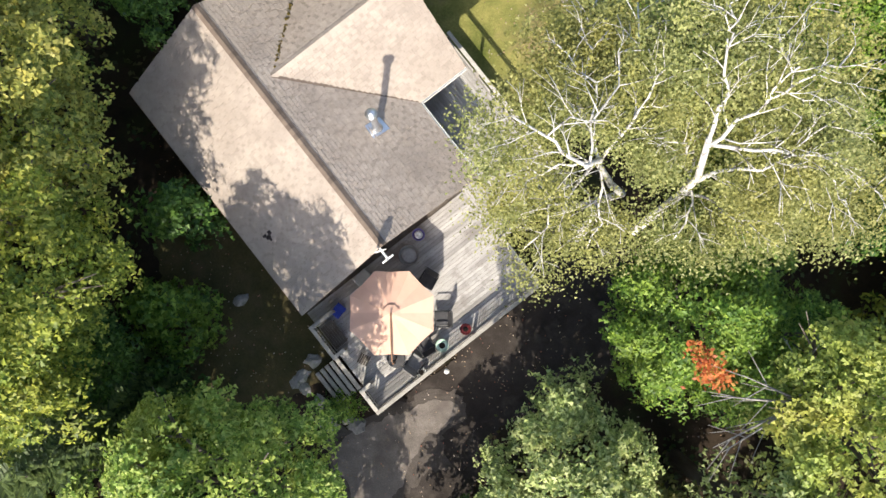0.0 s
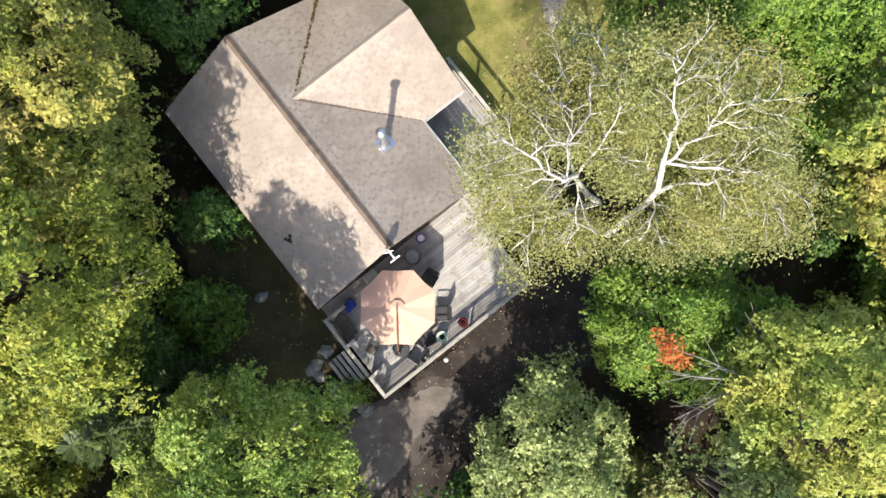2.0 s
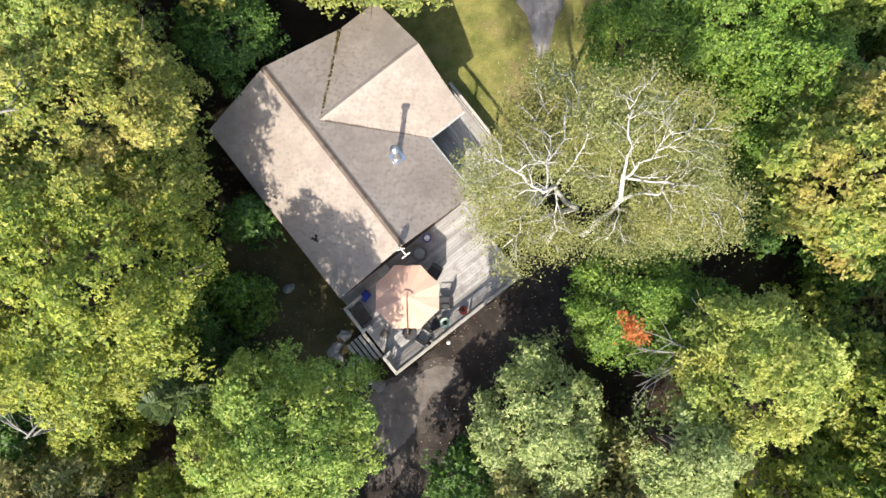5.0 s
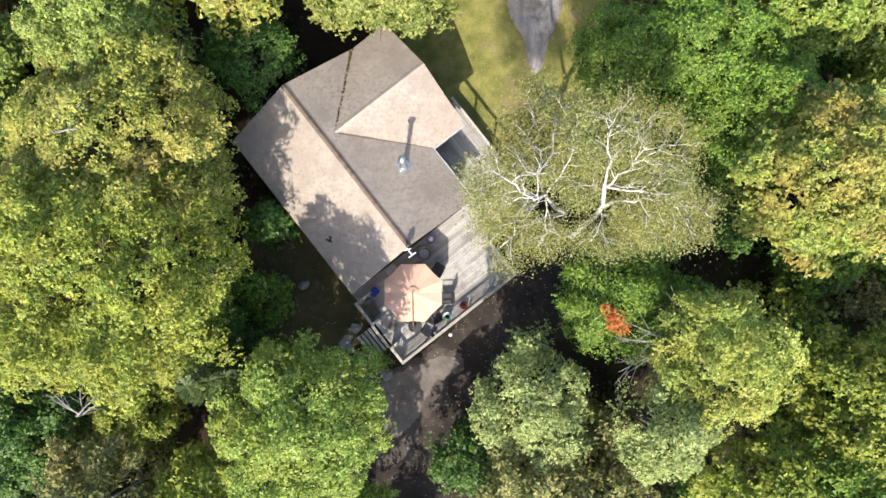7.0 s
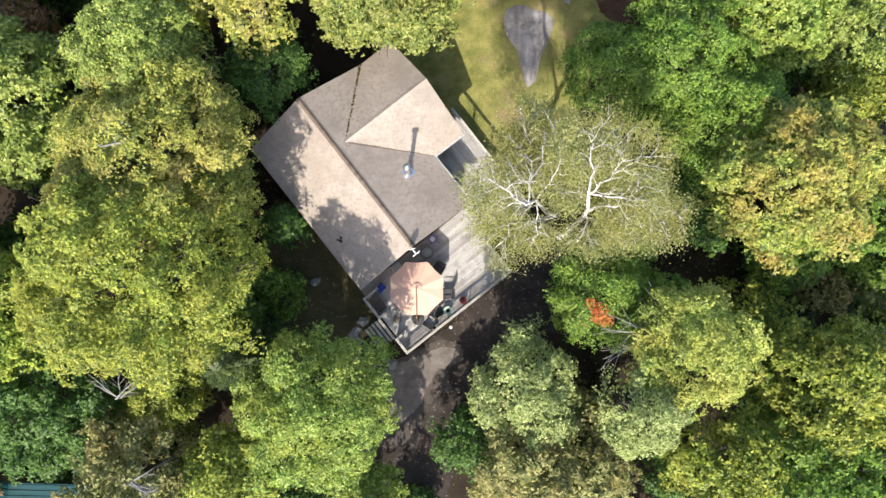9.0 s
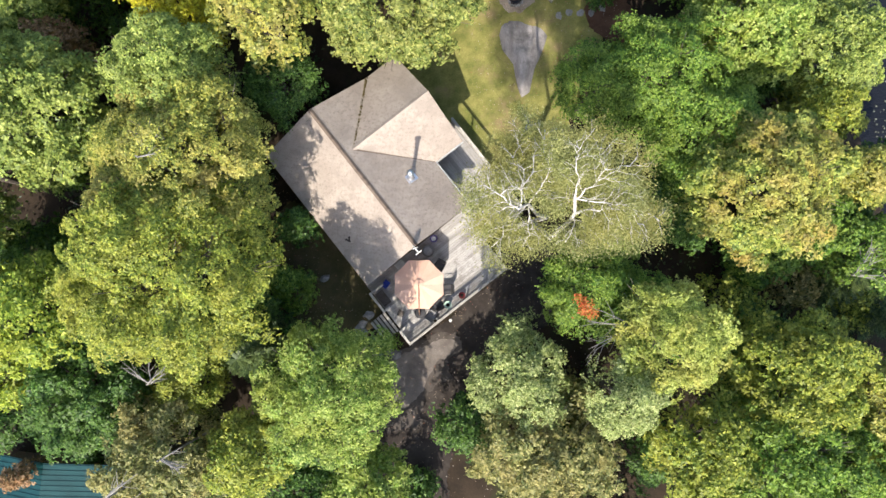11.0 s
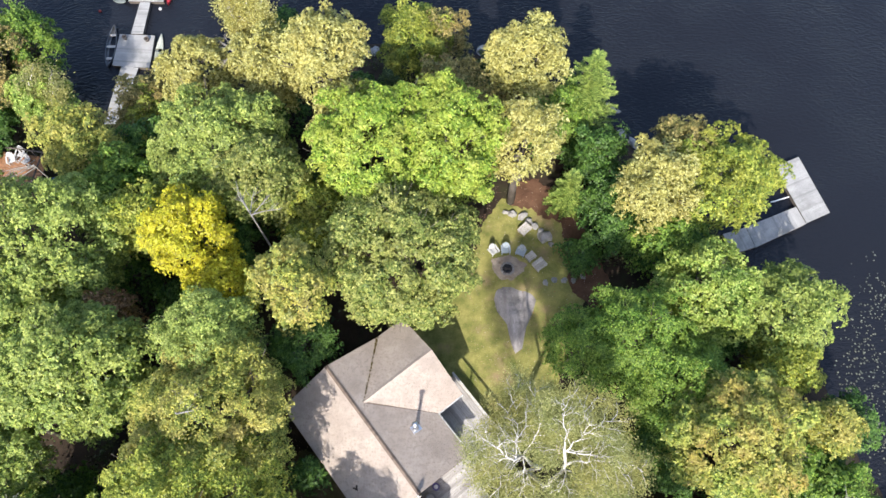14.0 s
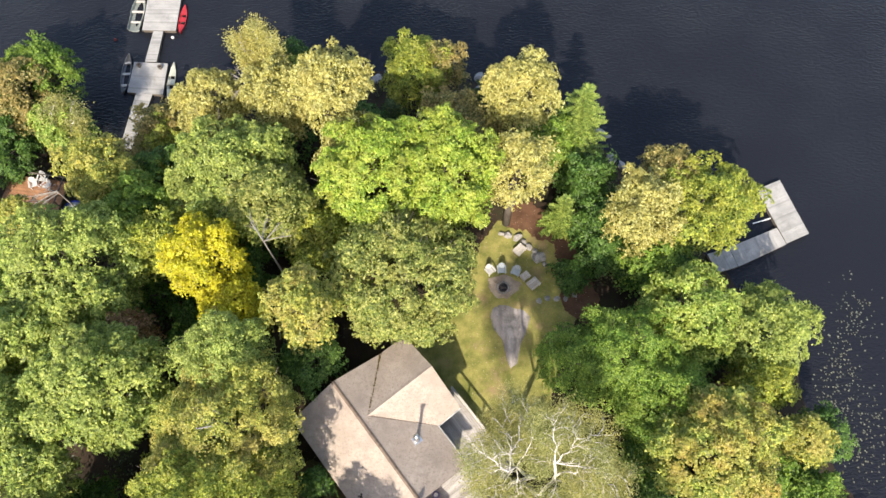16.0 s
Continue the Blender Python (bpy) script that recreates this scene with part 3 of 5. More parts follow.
# ridge caps, valleys, moss, torn shingle
for name, p0, p1 in (("main", (RIDGE_V, B0, RIDGE_Z), (RIDGE_V, B2, RIDGE_Z)), ("cross", (0.15, CROSS_B, CROSS_Z), (V2, CROSS_B, CROSS_Z))):
    s = Shape()
    a, b = Vector(p0), Vector(p1)
    n = int((b - a).length / 0.2)
    d = (b - a).normalized()
    side = Vector((d.y, -d.x, 0)) * 0.14
    for i in range(n):
        q0, q1 = a + d * (b - a).length * i / n, a + d * (b - a).length * (i + 1) / n
        up, dn = Vector((0, 0, 0.055)), Vector((0, 0, -0.02))
        s.add([q0 + side + dn, q0 + up + Vector((0, 0, 0.012)), q0 - side + dn, q1 + side + dn, q1 + up, q1 - side + dn], [(0, 1, 4, 3), (1, 2, 5, 4), (0, 2, 1)])
    tagged(part("ridge_cap", s, RIDGE if name == "main" else SHINGLE, house, "overlapping ridge shingles"), kind="stuff")
moss = Shape()
for i in range(150):
    t = rng.random() ** 0.8
    v, b = 0.35 + t * 3.2 + rng.normal() * 0.035, CROSS_B + 0.15 + t * 3.2 + rng.normal() * 0.035
    z = planes["cross_north"][2](v, b)
    z = max(z, planes["east"][2](v, b)) + 0.03
    r = rng.uniform(0.015, 0.055)
    moss.lathe([(r, -0.02), (r * 0.8, r * 0.5), (r * 0.25, r * 0.8)], 6, 0, 0)
    for j in range(len(moss.v) - 18, len(moss.v)):
        x, y, zz = moss.v[j]
        moss.v[j] = (x + v, y + b, zz + z)
tagged(part("moss", moss, MOSS, house, "yellow-brown moss along the roof valley"), kind="stuff")
valley = Shape()
for t0 in np.arange(0, 1, 0.04):
    q = []
    for t in (t0, t0 + 0.041):
        v, b = 0.15 + t * 3.55, CROSS_B - t * 3.3
        z = planes["east"][2](v, b) + 0.045
        q += [(v - 0.03, b - 0.04, z + 0.01), (v + 0.03, b + 0.05, z + 0.01)]
    valley.add(q, [(0, 1, 3, 2)])
tagged(part("valley_strip", valley, RIDGE, house, "darker shingle valley"), kind="stuff")
zw = planes["west"][2]
torn = Shape()
for dv, db, w_, h_ in ((0, 0, 0.20, 0.13), (0.13, 0.09, 0.13, 0.15), (-0.09, 0.12, 0.15, 0.09), (0.02, -0.11, 0.09, 0.12)):
    v, b = -3.42 + dv, 4.7 + db
    torn.add([(v - w_ / 2, b - h_ / 2, zw(v - w_ / 2, b) + 0.05), (v + w_ / 2, b - h_ / 2, zw(v + w_ / 2, b) + 0.05), (v + w_ / 2, b + h_ / 2, zw(v + w_ / 2, b) + 0.055), (v - w_ / 2, b + h_ / 2, zw(v - w_ / 2, b) + 0.055),
              (v - w_ / 2, b - h_ / 2, zw(v - w_ / 2, b)), (v + w_ / 2, b - h_ / 2, zw(v + w_ / 2, b)), (v + w_ / 2, b + h_ / 2, zw(v + w_ / 2, b)), (v - w_ / 2, b + h_ / 2, zw(v - w_ / 2, b))],
             [(0, 1, 2, 3), (4, 5, 1, 0), (5, 6, 2, 1), (6, 7, 3, 2), (7, 4, 0, 3)])
part("torn_shingle", torn, PATCH, house, "dark torn shingle baring the felt")
# fascia and gutters
for name, bx, mt in (("gutter", (V1 + 0.005, V1 + 0.085, B0, B1, EAVE - 0.10, EAVE + 0.015), WHITE), ("gutter", (V1 + 0.09, V2, B1 - 0.085, B1 - 0.005, EAVE - 0.10, EAVE + 0.015), WHITE),
                     ("fascia", (V0 - 0.03, V0 - 0.004, B0, B2, EAVE - 0.15, EAVE + 0.0), SIDING), ("fascia", (V2 + 0.004, V2 + 0.03, B1, B2, EAVE - 0.15, EAVE - 0.0), SIDING)):
    s = Shape()
    if mt is WHITE:
        x0, x1, y0, y1, z0, z1 = bx
        s.box(x0, x1, y0, y1, z0, z0 + 0.02)
        if x1 - x0 < 0.2:
            s.box(x0, x0 + 0.012, y0, y1, z0 + 0.02, z1).box(x1 - 0.012, x1, y0, y1, z0 + 0.02, z1)
        else:
            s.box(x0, x1, y0, y0 + 0.012, z0 + 0.02, z1).box(x0, x1, y1 - 0.012, y1, z0 + 0.02, z1)
    else:
        s.box(*bx)
    part(name, s, mt, house, "white gutter" if mt is WHITE else "")
# flue pipe
flue_z = planes["east"][2](1.9, 5.28)
flue = thing("chimney_flue", at_house(1.9, -5.28, flue_z), "tall bright metal chimney flue on the roof", "chimney")
part("flashing", Shape().add([(-0.34, -0.26, 0.20), (0.34, -0.26, -0.13), (0.30, 0.28, -0.11), (-0.30, 0.28, 0.19), (-0.34, -0.26, 0.14), (0.34, -0.26, -0.19), (0.30, 0.28, -0.17), (-0.30, 0.28, 0.13)],
                             [(0, 1, 2, 3), (7, 6, 5, 4), (0, 4, 5, 1), (1, 5, 6, 2), (2, 6, 7, 3), (3, 7, 4, 0)]), STEEL, flue)
part("pipe", Shape().lathe([(0.20, -0.1), (0.18, 0.16), (0.115, 0.30), (0.115, 1.95)], 18), STEEL, flue, smooth=False)
part("cap", Shape().lathe([(0.10, 1.95), (0.10, 2.02), (0.19, 2.04), (0.20, 2.12), (0.12, 2.2), (0.02, 2.24)], 18), STEEL, flue, "weathered flue cap")
# satellite dish at the gable
dish = thing("satellite_dish", at_house(-0.55, -1.9, 5.45), "small white satellite dish on a mast at the gable", "satellite dish")
part("mast", Shape().tube([(0, 0, -0.1), (0, 0, 0.40), (0, -0.10, 0.50)], [0.025, 0.025, 0.02], 8), STEEL, dish)
part("bracket", Shape().box(-0.035, 0.035, -0.5, 0.05, -0.02, 0.02).box(-0.22, 0.22, -0.52, -0.46, -0.02, 0.02), WHITE, dish)
s = Shape()
rr = [(0.0, 0.0), (0.10, 0.008), (0.19, 0.03), (0.20, 0.033), (0.19, 0.04), (0.10, 0.018), (0.01, 0.012)]
s.lathe(rr, 20)
mm = pose(0, -0.14, 0.52, 86, 0, -20)
s.v = [tuple(mm @ Vector(p)) for p in s.v]
part("reflector", s, WHITE, dish, smooth=False)
part("feed_arm", Shape().tube([(0, -0.13, 0.42), (0.05, -0.42, 0.52)], [0.012, 0.012], 6), STEEL, dish)


# ---- deck ----
DECK = 0.95
deck = thing("deck", at_house(0, 0, 0), "weathered grey wooden deck wrapping round the cottage", "deck")
RAIL_Z = DECK + 0.95
part("deck_frame", Shape().box(-4.48, 3.15, -2.62, 2.3, DECK - 0.22, DECK - 0.045).box(2.9, 6.42, -0.3, 7.0, DECK - 0.23, DECK - 0.05), BARK, deck)
for i, x in enumerate((-4.3, -2.2, 0.0, 2.1, 3.0)):
    for y in (-2.5, 0.0):
        part("deck_post", Shape().box(x - 0.07, x + 0.07, y - 0.07, y + 0.07, -0.3, DECK - 0.22), BARK, deck)
for y in (0.0, 2.3, 4.6, 6.9):
    part("deck_post", Shape().box(6.2, 6.34, y - 0.07, y + 0.07, -0.4, DECK - 0.23), BARK, deck)


def railing(a, b, name="railing", post_every=1.5, balusters=True):
    """A railing between two plan points in house axes (v, b): cap, bottom rail, posts, balusters."""
    a, b = Vector((a[0], a[1], 0)), Vector((b[0], b[1], 0))
    ln = (b - a).length
    turn = math.degrees(math.atan2(b.y - a.y, b.x - a.x))
    rail = thing(name, pose(0, 0, 0, 0, 0, HOUSE_TURN) @ pose(a.x, a.y, DECK, 0, 0, turn), "weathered wooden deck railing with upright balusters" if balusters else "open weathered deck railing with spaced posts", "railing", "deck railings")
    part("cap_rail", Shape().box(-0.07, ln + 0.07, -0.075, 0.075, 0.91, 0.95, None, 0.008), RAILWOOD, rail)
    part("top_rail", Shape().box(0, ln, -0.02, 0.02, 0.81, 0.905), RAILWOOD, rail)
    part("bottom_rail", Shape().box(0, ln, -0.02, 0.02, 0.08, 0.17), RAILWOOD, rail)
    n = max(1, round(ln / post_every))
    for i in range(n + 1):
        x = ln * i / n
        part("post", Shape().box(x - 0.045, x + 0.045, -0.045, 0.045, -0.1, 0.908), RAILWOOD, rail)
    if not balusters:
        return rail
    bal = Shape().box(-0.018, 0.018, 0.0225, 0.056, 0.05, 0.88).mesh("baluster", RAILWOOD)
    k = max(2, int(ln / 0.13))
    for i in range(k):
        ob = new("baluster", bal)
        ob.parent = rail
        ob.location = (ln * (i + 0.5) / k, 0, 0)
    return rail


railing((-4.52, -2.62), (3.15, -2.62))
railing((-4.52, -2.48), (-4.52, -1.62))
railing((-4.40, -1.62), (-4.14, -1.62))
railing((-4.56, 0.0), (-4.56, 1.40))
railing((-4.44, 0.0), (-4.13, 0.0))
railing((-4.44, 1.40), (-3.6, 1.40))
railing((3.15, -2.5), (3.15, -0.4))
railing((3.3, -0.35), (6.4, -0.35))
railing((6.42, -0.2), (6.42, 7.0), post_every=1.9, balusters=False)

# steps to the yard
steps = thing("deck_steps", at_house(-4.6, 0, 0), "broad weathered wooden steps down from the deck", "steps")
for i in range(5):
    zt = DECK - 0.16 * (i + 1) + 0.03
    x1 = -0.04 - 0.265 * i
    part("tread", Shape().box(x1 - 0.165, x1, -1.55, -0.03, zt - 0.04, zt, None, 0.006), RAILWOOD, steps)
for y in (-1.5, -0.8, -0.1):
    s = Shape()
    s.add([(0, y, DECK - 0.22), (-1.3, y, 0.02), (-1.3, y, -0.2), (0, y, -0.2), (0, y + 0.05, DECK - 0.22), (-1.3, y + 0.05, 0.02), (-1.3, y + 0.05, -0.2), (0, y + 0.05, -0.2)],
          [(0, 1, 2, 3), (7, 6, 5, 4), (0, 4, 5, 1), (1, 5, 6, 2), (2, 6, 7, 3), (3, 7, 4, 0)])
    part("stringer", s, BARK, steps)

# ---- things on the deck ----
umb = thing("cantilever_umbrella", pose(-1.35, -1.1, DECK), "peach canvas cantilever umbrella shading the deck", "umbrella")
canopy, R_U, RIM, TOP = Shape(), 1.63, 2.08, 2.36
corner = [(R_U * math.cos(radians(22.5 + 45 * k)), R_U * math.sin(radians(22.5 + 45 * k))) for k in range(8)]
for k in range(8):
    (ax, ay), (bx, by) = corner[k], corner[(k + 1) % 8]
    n = 5
    for i in range(n):
        t0, t1 = i / n, (i + 1) / n
        row = []
        for t in (t0, t1):
            sag = 0.10 * math.sin(math.pi * t)
            z = TOP - (TOP - RIM) * t ** 1.05
            mid = 1 - 0.018 * t
            row.append([(ax * t, ay * t, z), ((ax + bx) / 2 * t * mid, (ay + by) / 2 * t * mid, z - 0.035 * t - 0.2 * sag * 0.2), (bx * t, by * t, z)])
        for j in range(2):
            canopy.add([row[0][j], row[1][j], row[1][j + 1], row[0][j + 1]], [(0, 1, 2, 3)] if i else [(1, 2, 3)])
    canopy.add([(ax, ay, RIM), ((ax + bx) / 2 * 0.982, (ay + by) / 2 * 0.982, RIM - 0.035), (bx, by, RIM), (bx * 0.997, by * 0.997, RIM - 0.09), ((ax + bx) / 2 * 0.98, (ay + by) / 2 * 0.98, RIM - 0.125), (ax * 0.997, ay * 0.997, RIM - 0.09)],
               [(0, 5, 4, 1), (1, 4, 3, 2)])
cn = part("canopy", canopy, CANVAS, umb)
vent = Shape()
for k in range(8):
    (ax, ay), (bx, by) = corner[k], corner[(k + 1) % 8]
    vent.add([(0, 0, TOP + 0.10), (ax * 0.2, ay * 0.2, TOP + 0.0), (bx * 0.2, by * 0.2, TOP + 0.0)], [(0, 1, 2)])
part("vent", vent, CANVAS, cn)
for x, y in corner:
    part("rib", Shape().tube([(0, 0, TOP - 0.06), (x * 0.5, y * 0.5, (TOP + RIM) / 2 - 0.06), (x * 0.99, y * 0.99, RIM - 0.03)], [0.012] * 3, 5), CHARCOAL, umb)
part("hub", Shape().lathe([(0.05, TOP - 0.2), (0.06, TOP - 0.1), (0.03, TOP + 0.12), (0.025, TOP + 0.2)], 12), UMBRELLA_ARM, umb)
part("arm", Shape().tube([(0.03, -1.85, 1.6), (0.02, -1.72, 2.12), (0.0, -1.0, 2.36), (-0.01, 0.0, 2.55)], [0.026] * 4, 8), UMBRELLA_ARM, umb, "dark brown curved arm above the canopy")
part("mast", Shape().tube([(0.03, -1.85, 0), (0.03, -1.85, 1.75)], [0.035, 0.035], 10), UMBRELLA_ARM, umb)
part("crank_box", Shape().box(-0.03, 0.09, -1.93, -1.78, 1.05, 1.2, None, 0.02), BLACK, umb)
part("base_plate", Shape().lathe([(0.36, 0), (0.36, 0.05), (0.33, 0.075), (0.06, 0.10)], 20, 0.03, -1.85), CHARCOAL, umb, "round dark base")

table = thing("patio_table", pose(-1.2, -0.95, DECK), "dark patio table under the umbrella", "table")
part("tabletop", Shape().lathe([(0.70, 0.70), (0.72, 0.71), (0.72, 0.725), (0.70, 0.735)], 28), CHARCOAL, table)
for k in range(4):
    w_ = radians(45 + 90 * k)
    part("leg", Shape().tube([(0.5 * math.cos(w_), 0.5 * math.sin(w_), 0), (0.42 * math.cos(w_), 0.42 * math.sin(w_), 0.70)], [0.022, 0.022], 8), BLACK, table)


def patio_chair(m, fabric, label):
    """A sling chair on a tube frame."""
    ch = thing("patio_chair", m, label, "chair", "chairs on the deck")
    part("seat", Shape().box(-0.26, 0.26, -0.24, 0.26, 0.38, 0.41, None, 0.012), fabric, ch)
    s = Shape()
    tilt = pose(0, -0.25, 0.40, 18)
    s.box(-0.26, 0.26, -0.015, 0.015, 0.02, 0.58, tilt)
    part("backrest", s, fabric, ch, "woven sling back")
    for x in (-0.29, 0.29):
        part("armrest", Shape().box(x - 0.03, x + 0.03, -0.30, 0.24, 0.60, 0.63, None, 0.008), BLACK, ch)
        part("leg", Shape().tube([(x, 0.26, 0.0), (x, 0.24, 0.61)], [0.014, 0.014], 6), BLACK, ch)
        part("leg", Shape().tube([(x, -0.34, 0.0), (x, -0.22, 0.4), (x, -0.42, 0.98)], [0.014] * 3, 6), BLACK, ch)
    return ch


patio_chair(pose(0.42, -1.4, DECK, 0, 0, 92), CHARCOAL, "dark grey sling chair with open arms at the table")
patio_chair(pose(-0.1, 0.05, DECK, 0, 0, 150), CHARCOAL, "charcoal sling chair half under the umbrella")
patio_chair(pose(-0.2, -2.35, DECK, 0, 0, 30), CHARCOAL, "dark sling chair at the umbrella's edge")
patio_chair(pose(-0.55, -3.05, DECK, 0, 0, -35), GREYFAB, "grey sling chair beside the railing")


def pot(name, m, r, h, material, label, category="plant pot"):
    p = thing(name, m, label, category)
    part("vessel", Shape().lathe([(r * 0.7, 0), (r * 0.95, h * 0.6), (r, h * 0.95), (r * 1.05, h), (r * 0.9, h), (r * 0.82, h * 0.88)], 24), material, p)
    part("soil", Shape().lathe([(r * 0.5, h * 0.885), (r * 0.5, h * 0.9), (r * 0.2, h * 0.93)], 16), SOIL, p)
    return p


pot("red_planter", pose(1.35, -1.80, DECK), 0.21, 0.30, REDPOT, "dark red glazed planter by the railing")
pot("mint_planter", pose(0.45, -2.42, DECK), 0.24, 0.36, MINT, "pale mint round planter with dark soil")
pot("grey_planter", pose(-0.33, -3.45, DECK), 0.2, 0.32, GREYPOT, "pale grey planter by the railing")
# round grey lounge chair near the wall
rc = thing("round_chair", pose(-0.82, 1.02, DECK, 0, 0, 30), "grey round-backed cushioned chair by the wall", "chair", "chairs on the deck")
part("shell", Shape().lathe([(0.18, 0.22), (0.36, 0.38), (0.40, 0.60), (0.37, 0.60), (0.32, 0.42), (0.05, 0.36)], 20), GREYFAB, rc)
part("cushion", Shape().lathe([(0.28, 0.38), (0.30, 0.43), (0.24, 0.48), (0.03, 0.47)], 18), GREYPOT, rc, "pale grey seat cushion")
for k in range(4):
    w_ = radians(90 * k + 20)
    part("leg", Shape().tube([(0.3 * math.cos(w_), 0.3 * math.sin(w_), 0), (0.17 * math.cos(w_), 0.17 * math.sin(w_), 0.25)], [0.015, 0.015], 6), BLACK, rc)
# violet bucket with folded cloth
vb = thing("violet_tub", at_house(0.77, -1.72, DECK), "violet plastic tub with white cloth by the door", "tub")
part("tub", Shape().lathe([(0.17, 0), (0.23, 0.3), (0.245, 0.31), (0.21, 0.3), (0.17, 0.12)], 20), PURPLE, vb)
part("cloth", Shape().lathe([(0.12, 0.12), (0.17, 0.26), (0.10, 0.34), (0.02, 0.31)], 9), WHITE, vb, "crumpled white cloth")
# blue bin and white cooler below the eave
bb = thing("blue_bin", at_house(-3.45, -1.32, DECK, 12), "deep blue plastic recycling bin on the deck", "bin")
part("body", Shape().box(-0.22, 0.22, -0.17, 0.17, 0, 0.30), BLUE, bb)
part("rim", Shape().box(-0.25, 0.25, -0.2, -0.16, 0.28, 0.33).box(-0.25, 0.25, 0.16, 0.2, 0.28, 0.33).box(-0.25, -0.21, -0.16, 0.16, 0.28, 0.33).box(0.21, 0.25, -0.16, 0.16, 0.28, 0.33), BLUE, bb)
part("lid", Shape().box(-0.205, 0.205, -0.155, 0.155, 0.302, 0.325, None, 0.01), BLUE, bb)
cl = thing("white_cooler", at_house(-1.95, -1.75, DECK, 4), "white lidded cooler box against the wall", "cooler")
part("body", Shape().box(-0.30, 0.30, -0.2, 0.2, 0, 0.36, None, 0.01), PLASTICWHITE, cl)
part("lid", Shape().box(-0.315, 0.315, -0.215, 0.215, 0.363, 0.44, None, 0.03), PLASTICWHITE, cl, "pale grey-white lid")
part("handle", Shape().tube([(-0.32, -0.1, 0.28), (-0.36, 0, 0.25), (-0.32, 0.1, 0.28)], [0.012] * 3, 6), GREYPOT, cl)
# crate beside the steps
cr = thing("wooden_crate", at_house(-3.85, 0.75, DECK, 25), "low slatted dark crate at the head of the steps", "crate")
for k in range(5):
    part("slat", Shape().box(-0.2, 0.2, -0.2 + k * 0.085, -0.14 + k * 0.085, 0.16, 0.18), BARK, cr)
for y in (-0.2, 0.18):
    part("side", Shape().box(-0.2, 0.2, y, y + 0.02, 0.0, 0.158), BARK, cr)
# dark bench against the west railing
bn = thing("storage_bench", at_house(-4.12, -0.7, DECK), "dark slatted storage bench at the railing", "bench")
for k in range(6):
    part("slat", Shape().box(-0.28 + k * 0.095, -0.2 + k * 0.095, -0.5, 0.5, 0.36, 0.39), BARK, bn)
for y in (-0.45, 0.42):
    part("leg", Shape().box(-0.26, 0.26, y, y + 0.05, 0, 0.358), BARK, bn)
# solar lamp outside the railing
lamp = thing("garden_lamp", pose(0.62, -3.4, 0.05), "white-topped garden lamp on a thin stake", "lamp")
part("stake", Shape().tube([(0, 0, 0), (0, 0, 1.1)], [0.012, 0.012], 6), BLACK, lamp)
part("head", Shape().lathe([(0.05, 1.1), (0.09, 1.16), (0.10, 1.24), (0.05, 1.28)], 14), WHITE, lamp)
pole = thing("fishing_rod", at_house(3.2, 2.75, 0.05), "thin pale pole leaning at the deck corner", "pole")
part("shaft", Shape().tube([(0.05, 0.0, 1.8), (0.5, -0.42, 0.9), (0.75, -0.75, 0.0)], [0.008, 0.01, 0.014], 5), RAILWOOD, pole)


# ---- stones ----
def boulder(x, y, rx, ry, h, label, seed, turn=0, group="", z=None):
    bm = bmesh.new()
    bmesh.ops.create_icosphere(bm, subdivisions=2, radius=1)
    for v in bm.verts:
        n = 1 + 0.5 * noise.noise(v.co * 1.5 + Vector((seed * 3.7, 0, 0)))
        v.co = Vector((v.co.x * rx * n, v.co.y * ry * n, max(-0.25, v.co.z * n) * h))
    me = bpy.data.meshes.new("boulder")
    bm.to_mesh(me)
    bm.free()
    me.materials.append(STONE)
    ob = new("boulder", me)
    ob.matrix_world = pose(x, y, (ground_z(x, y) if z is None else z) + 0.05, 0, 0, turn)
    return tagged(ob, label, "rock", group)


boulder(-7.6, -0.72, 0.32, 0.24, 0.16, "flat pale boulder in the side yard", 1, 30)
for k, (x, y, a, b, h) in enumerate(((-4.7, -3.1, 0.34, 0.28, 0.3), (-5.15, -3.75, 0.36, 0.25, 0.14), (-5.4, -4.0, 0.28, 0.22, 0.12), (-5.0, -4.25, 0.3, 0.24, 0.12), (-4.1, -5.6, 0.4, 0.3, 0.25),
                                     (-2.9, -5.7, 0.42, 0.3, 0.25), (-3.3, -5.4, 0.3, 0.25, 0.22), (-4.4, -4.75, 0.3, 0.2, 0.14))):
    boulder(x, y, a, b, h * 0.55, "grey lichened boulder edging the steps", k + 3, k * 40, "boulders by the steps")
for k, (x, y, a, b, h) in enumerate(((5.5, 22.6, 0.42, 0.3, 0.3), (6.3, 22.35, 0.5, 0.32, 0.35), (6.8, 21.95, 0.3, 0.26, 0.25), (7.25, 21.5, 0.36, 0.3, 0.3), (8.0, 20.5, 0.62, 0.5, 0.5), (7.7, 21.0, 0.3, 0.24, 0.25), (8.4, 19.9, 0.25, 0.22, 0.2), (5.0, 22.7, 0.3, 0.2, 0.2))):
    boulder(x, y, a, b, h, "pale boulder in a row edging the lawn", k + 20, k * 50, "boulders edging the lawn")
for k, (x, y) in enumerate(((8.5, 16.96), (9.28, 16.91), (9.97, 16.92), (7.85, 16.75), (10.7, 17.2))):
    boulder(x, y, 0.27, 0.22, 0.06, "flat round stepping stone set in the grass", k + 40, k * 33, "stepping stones")
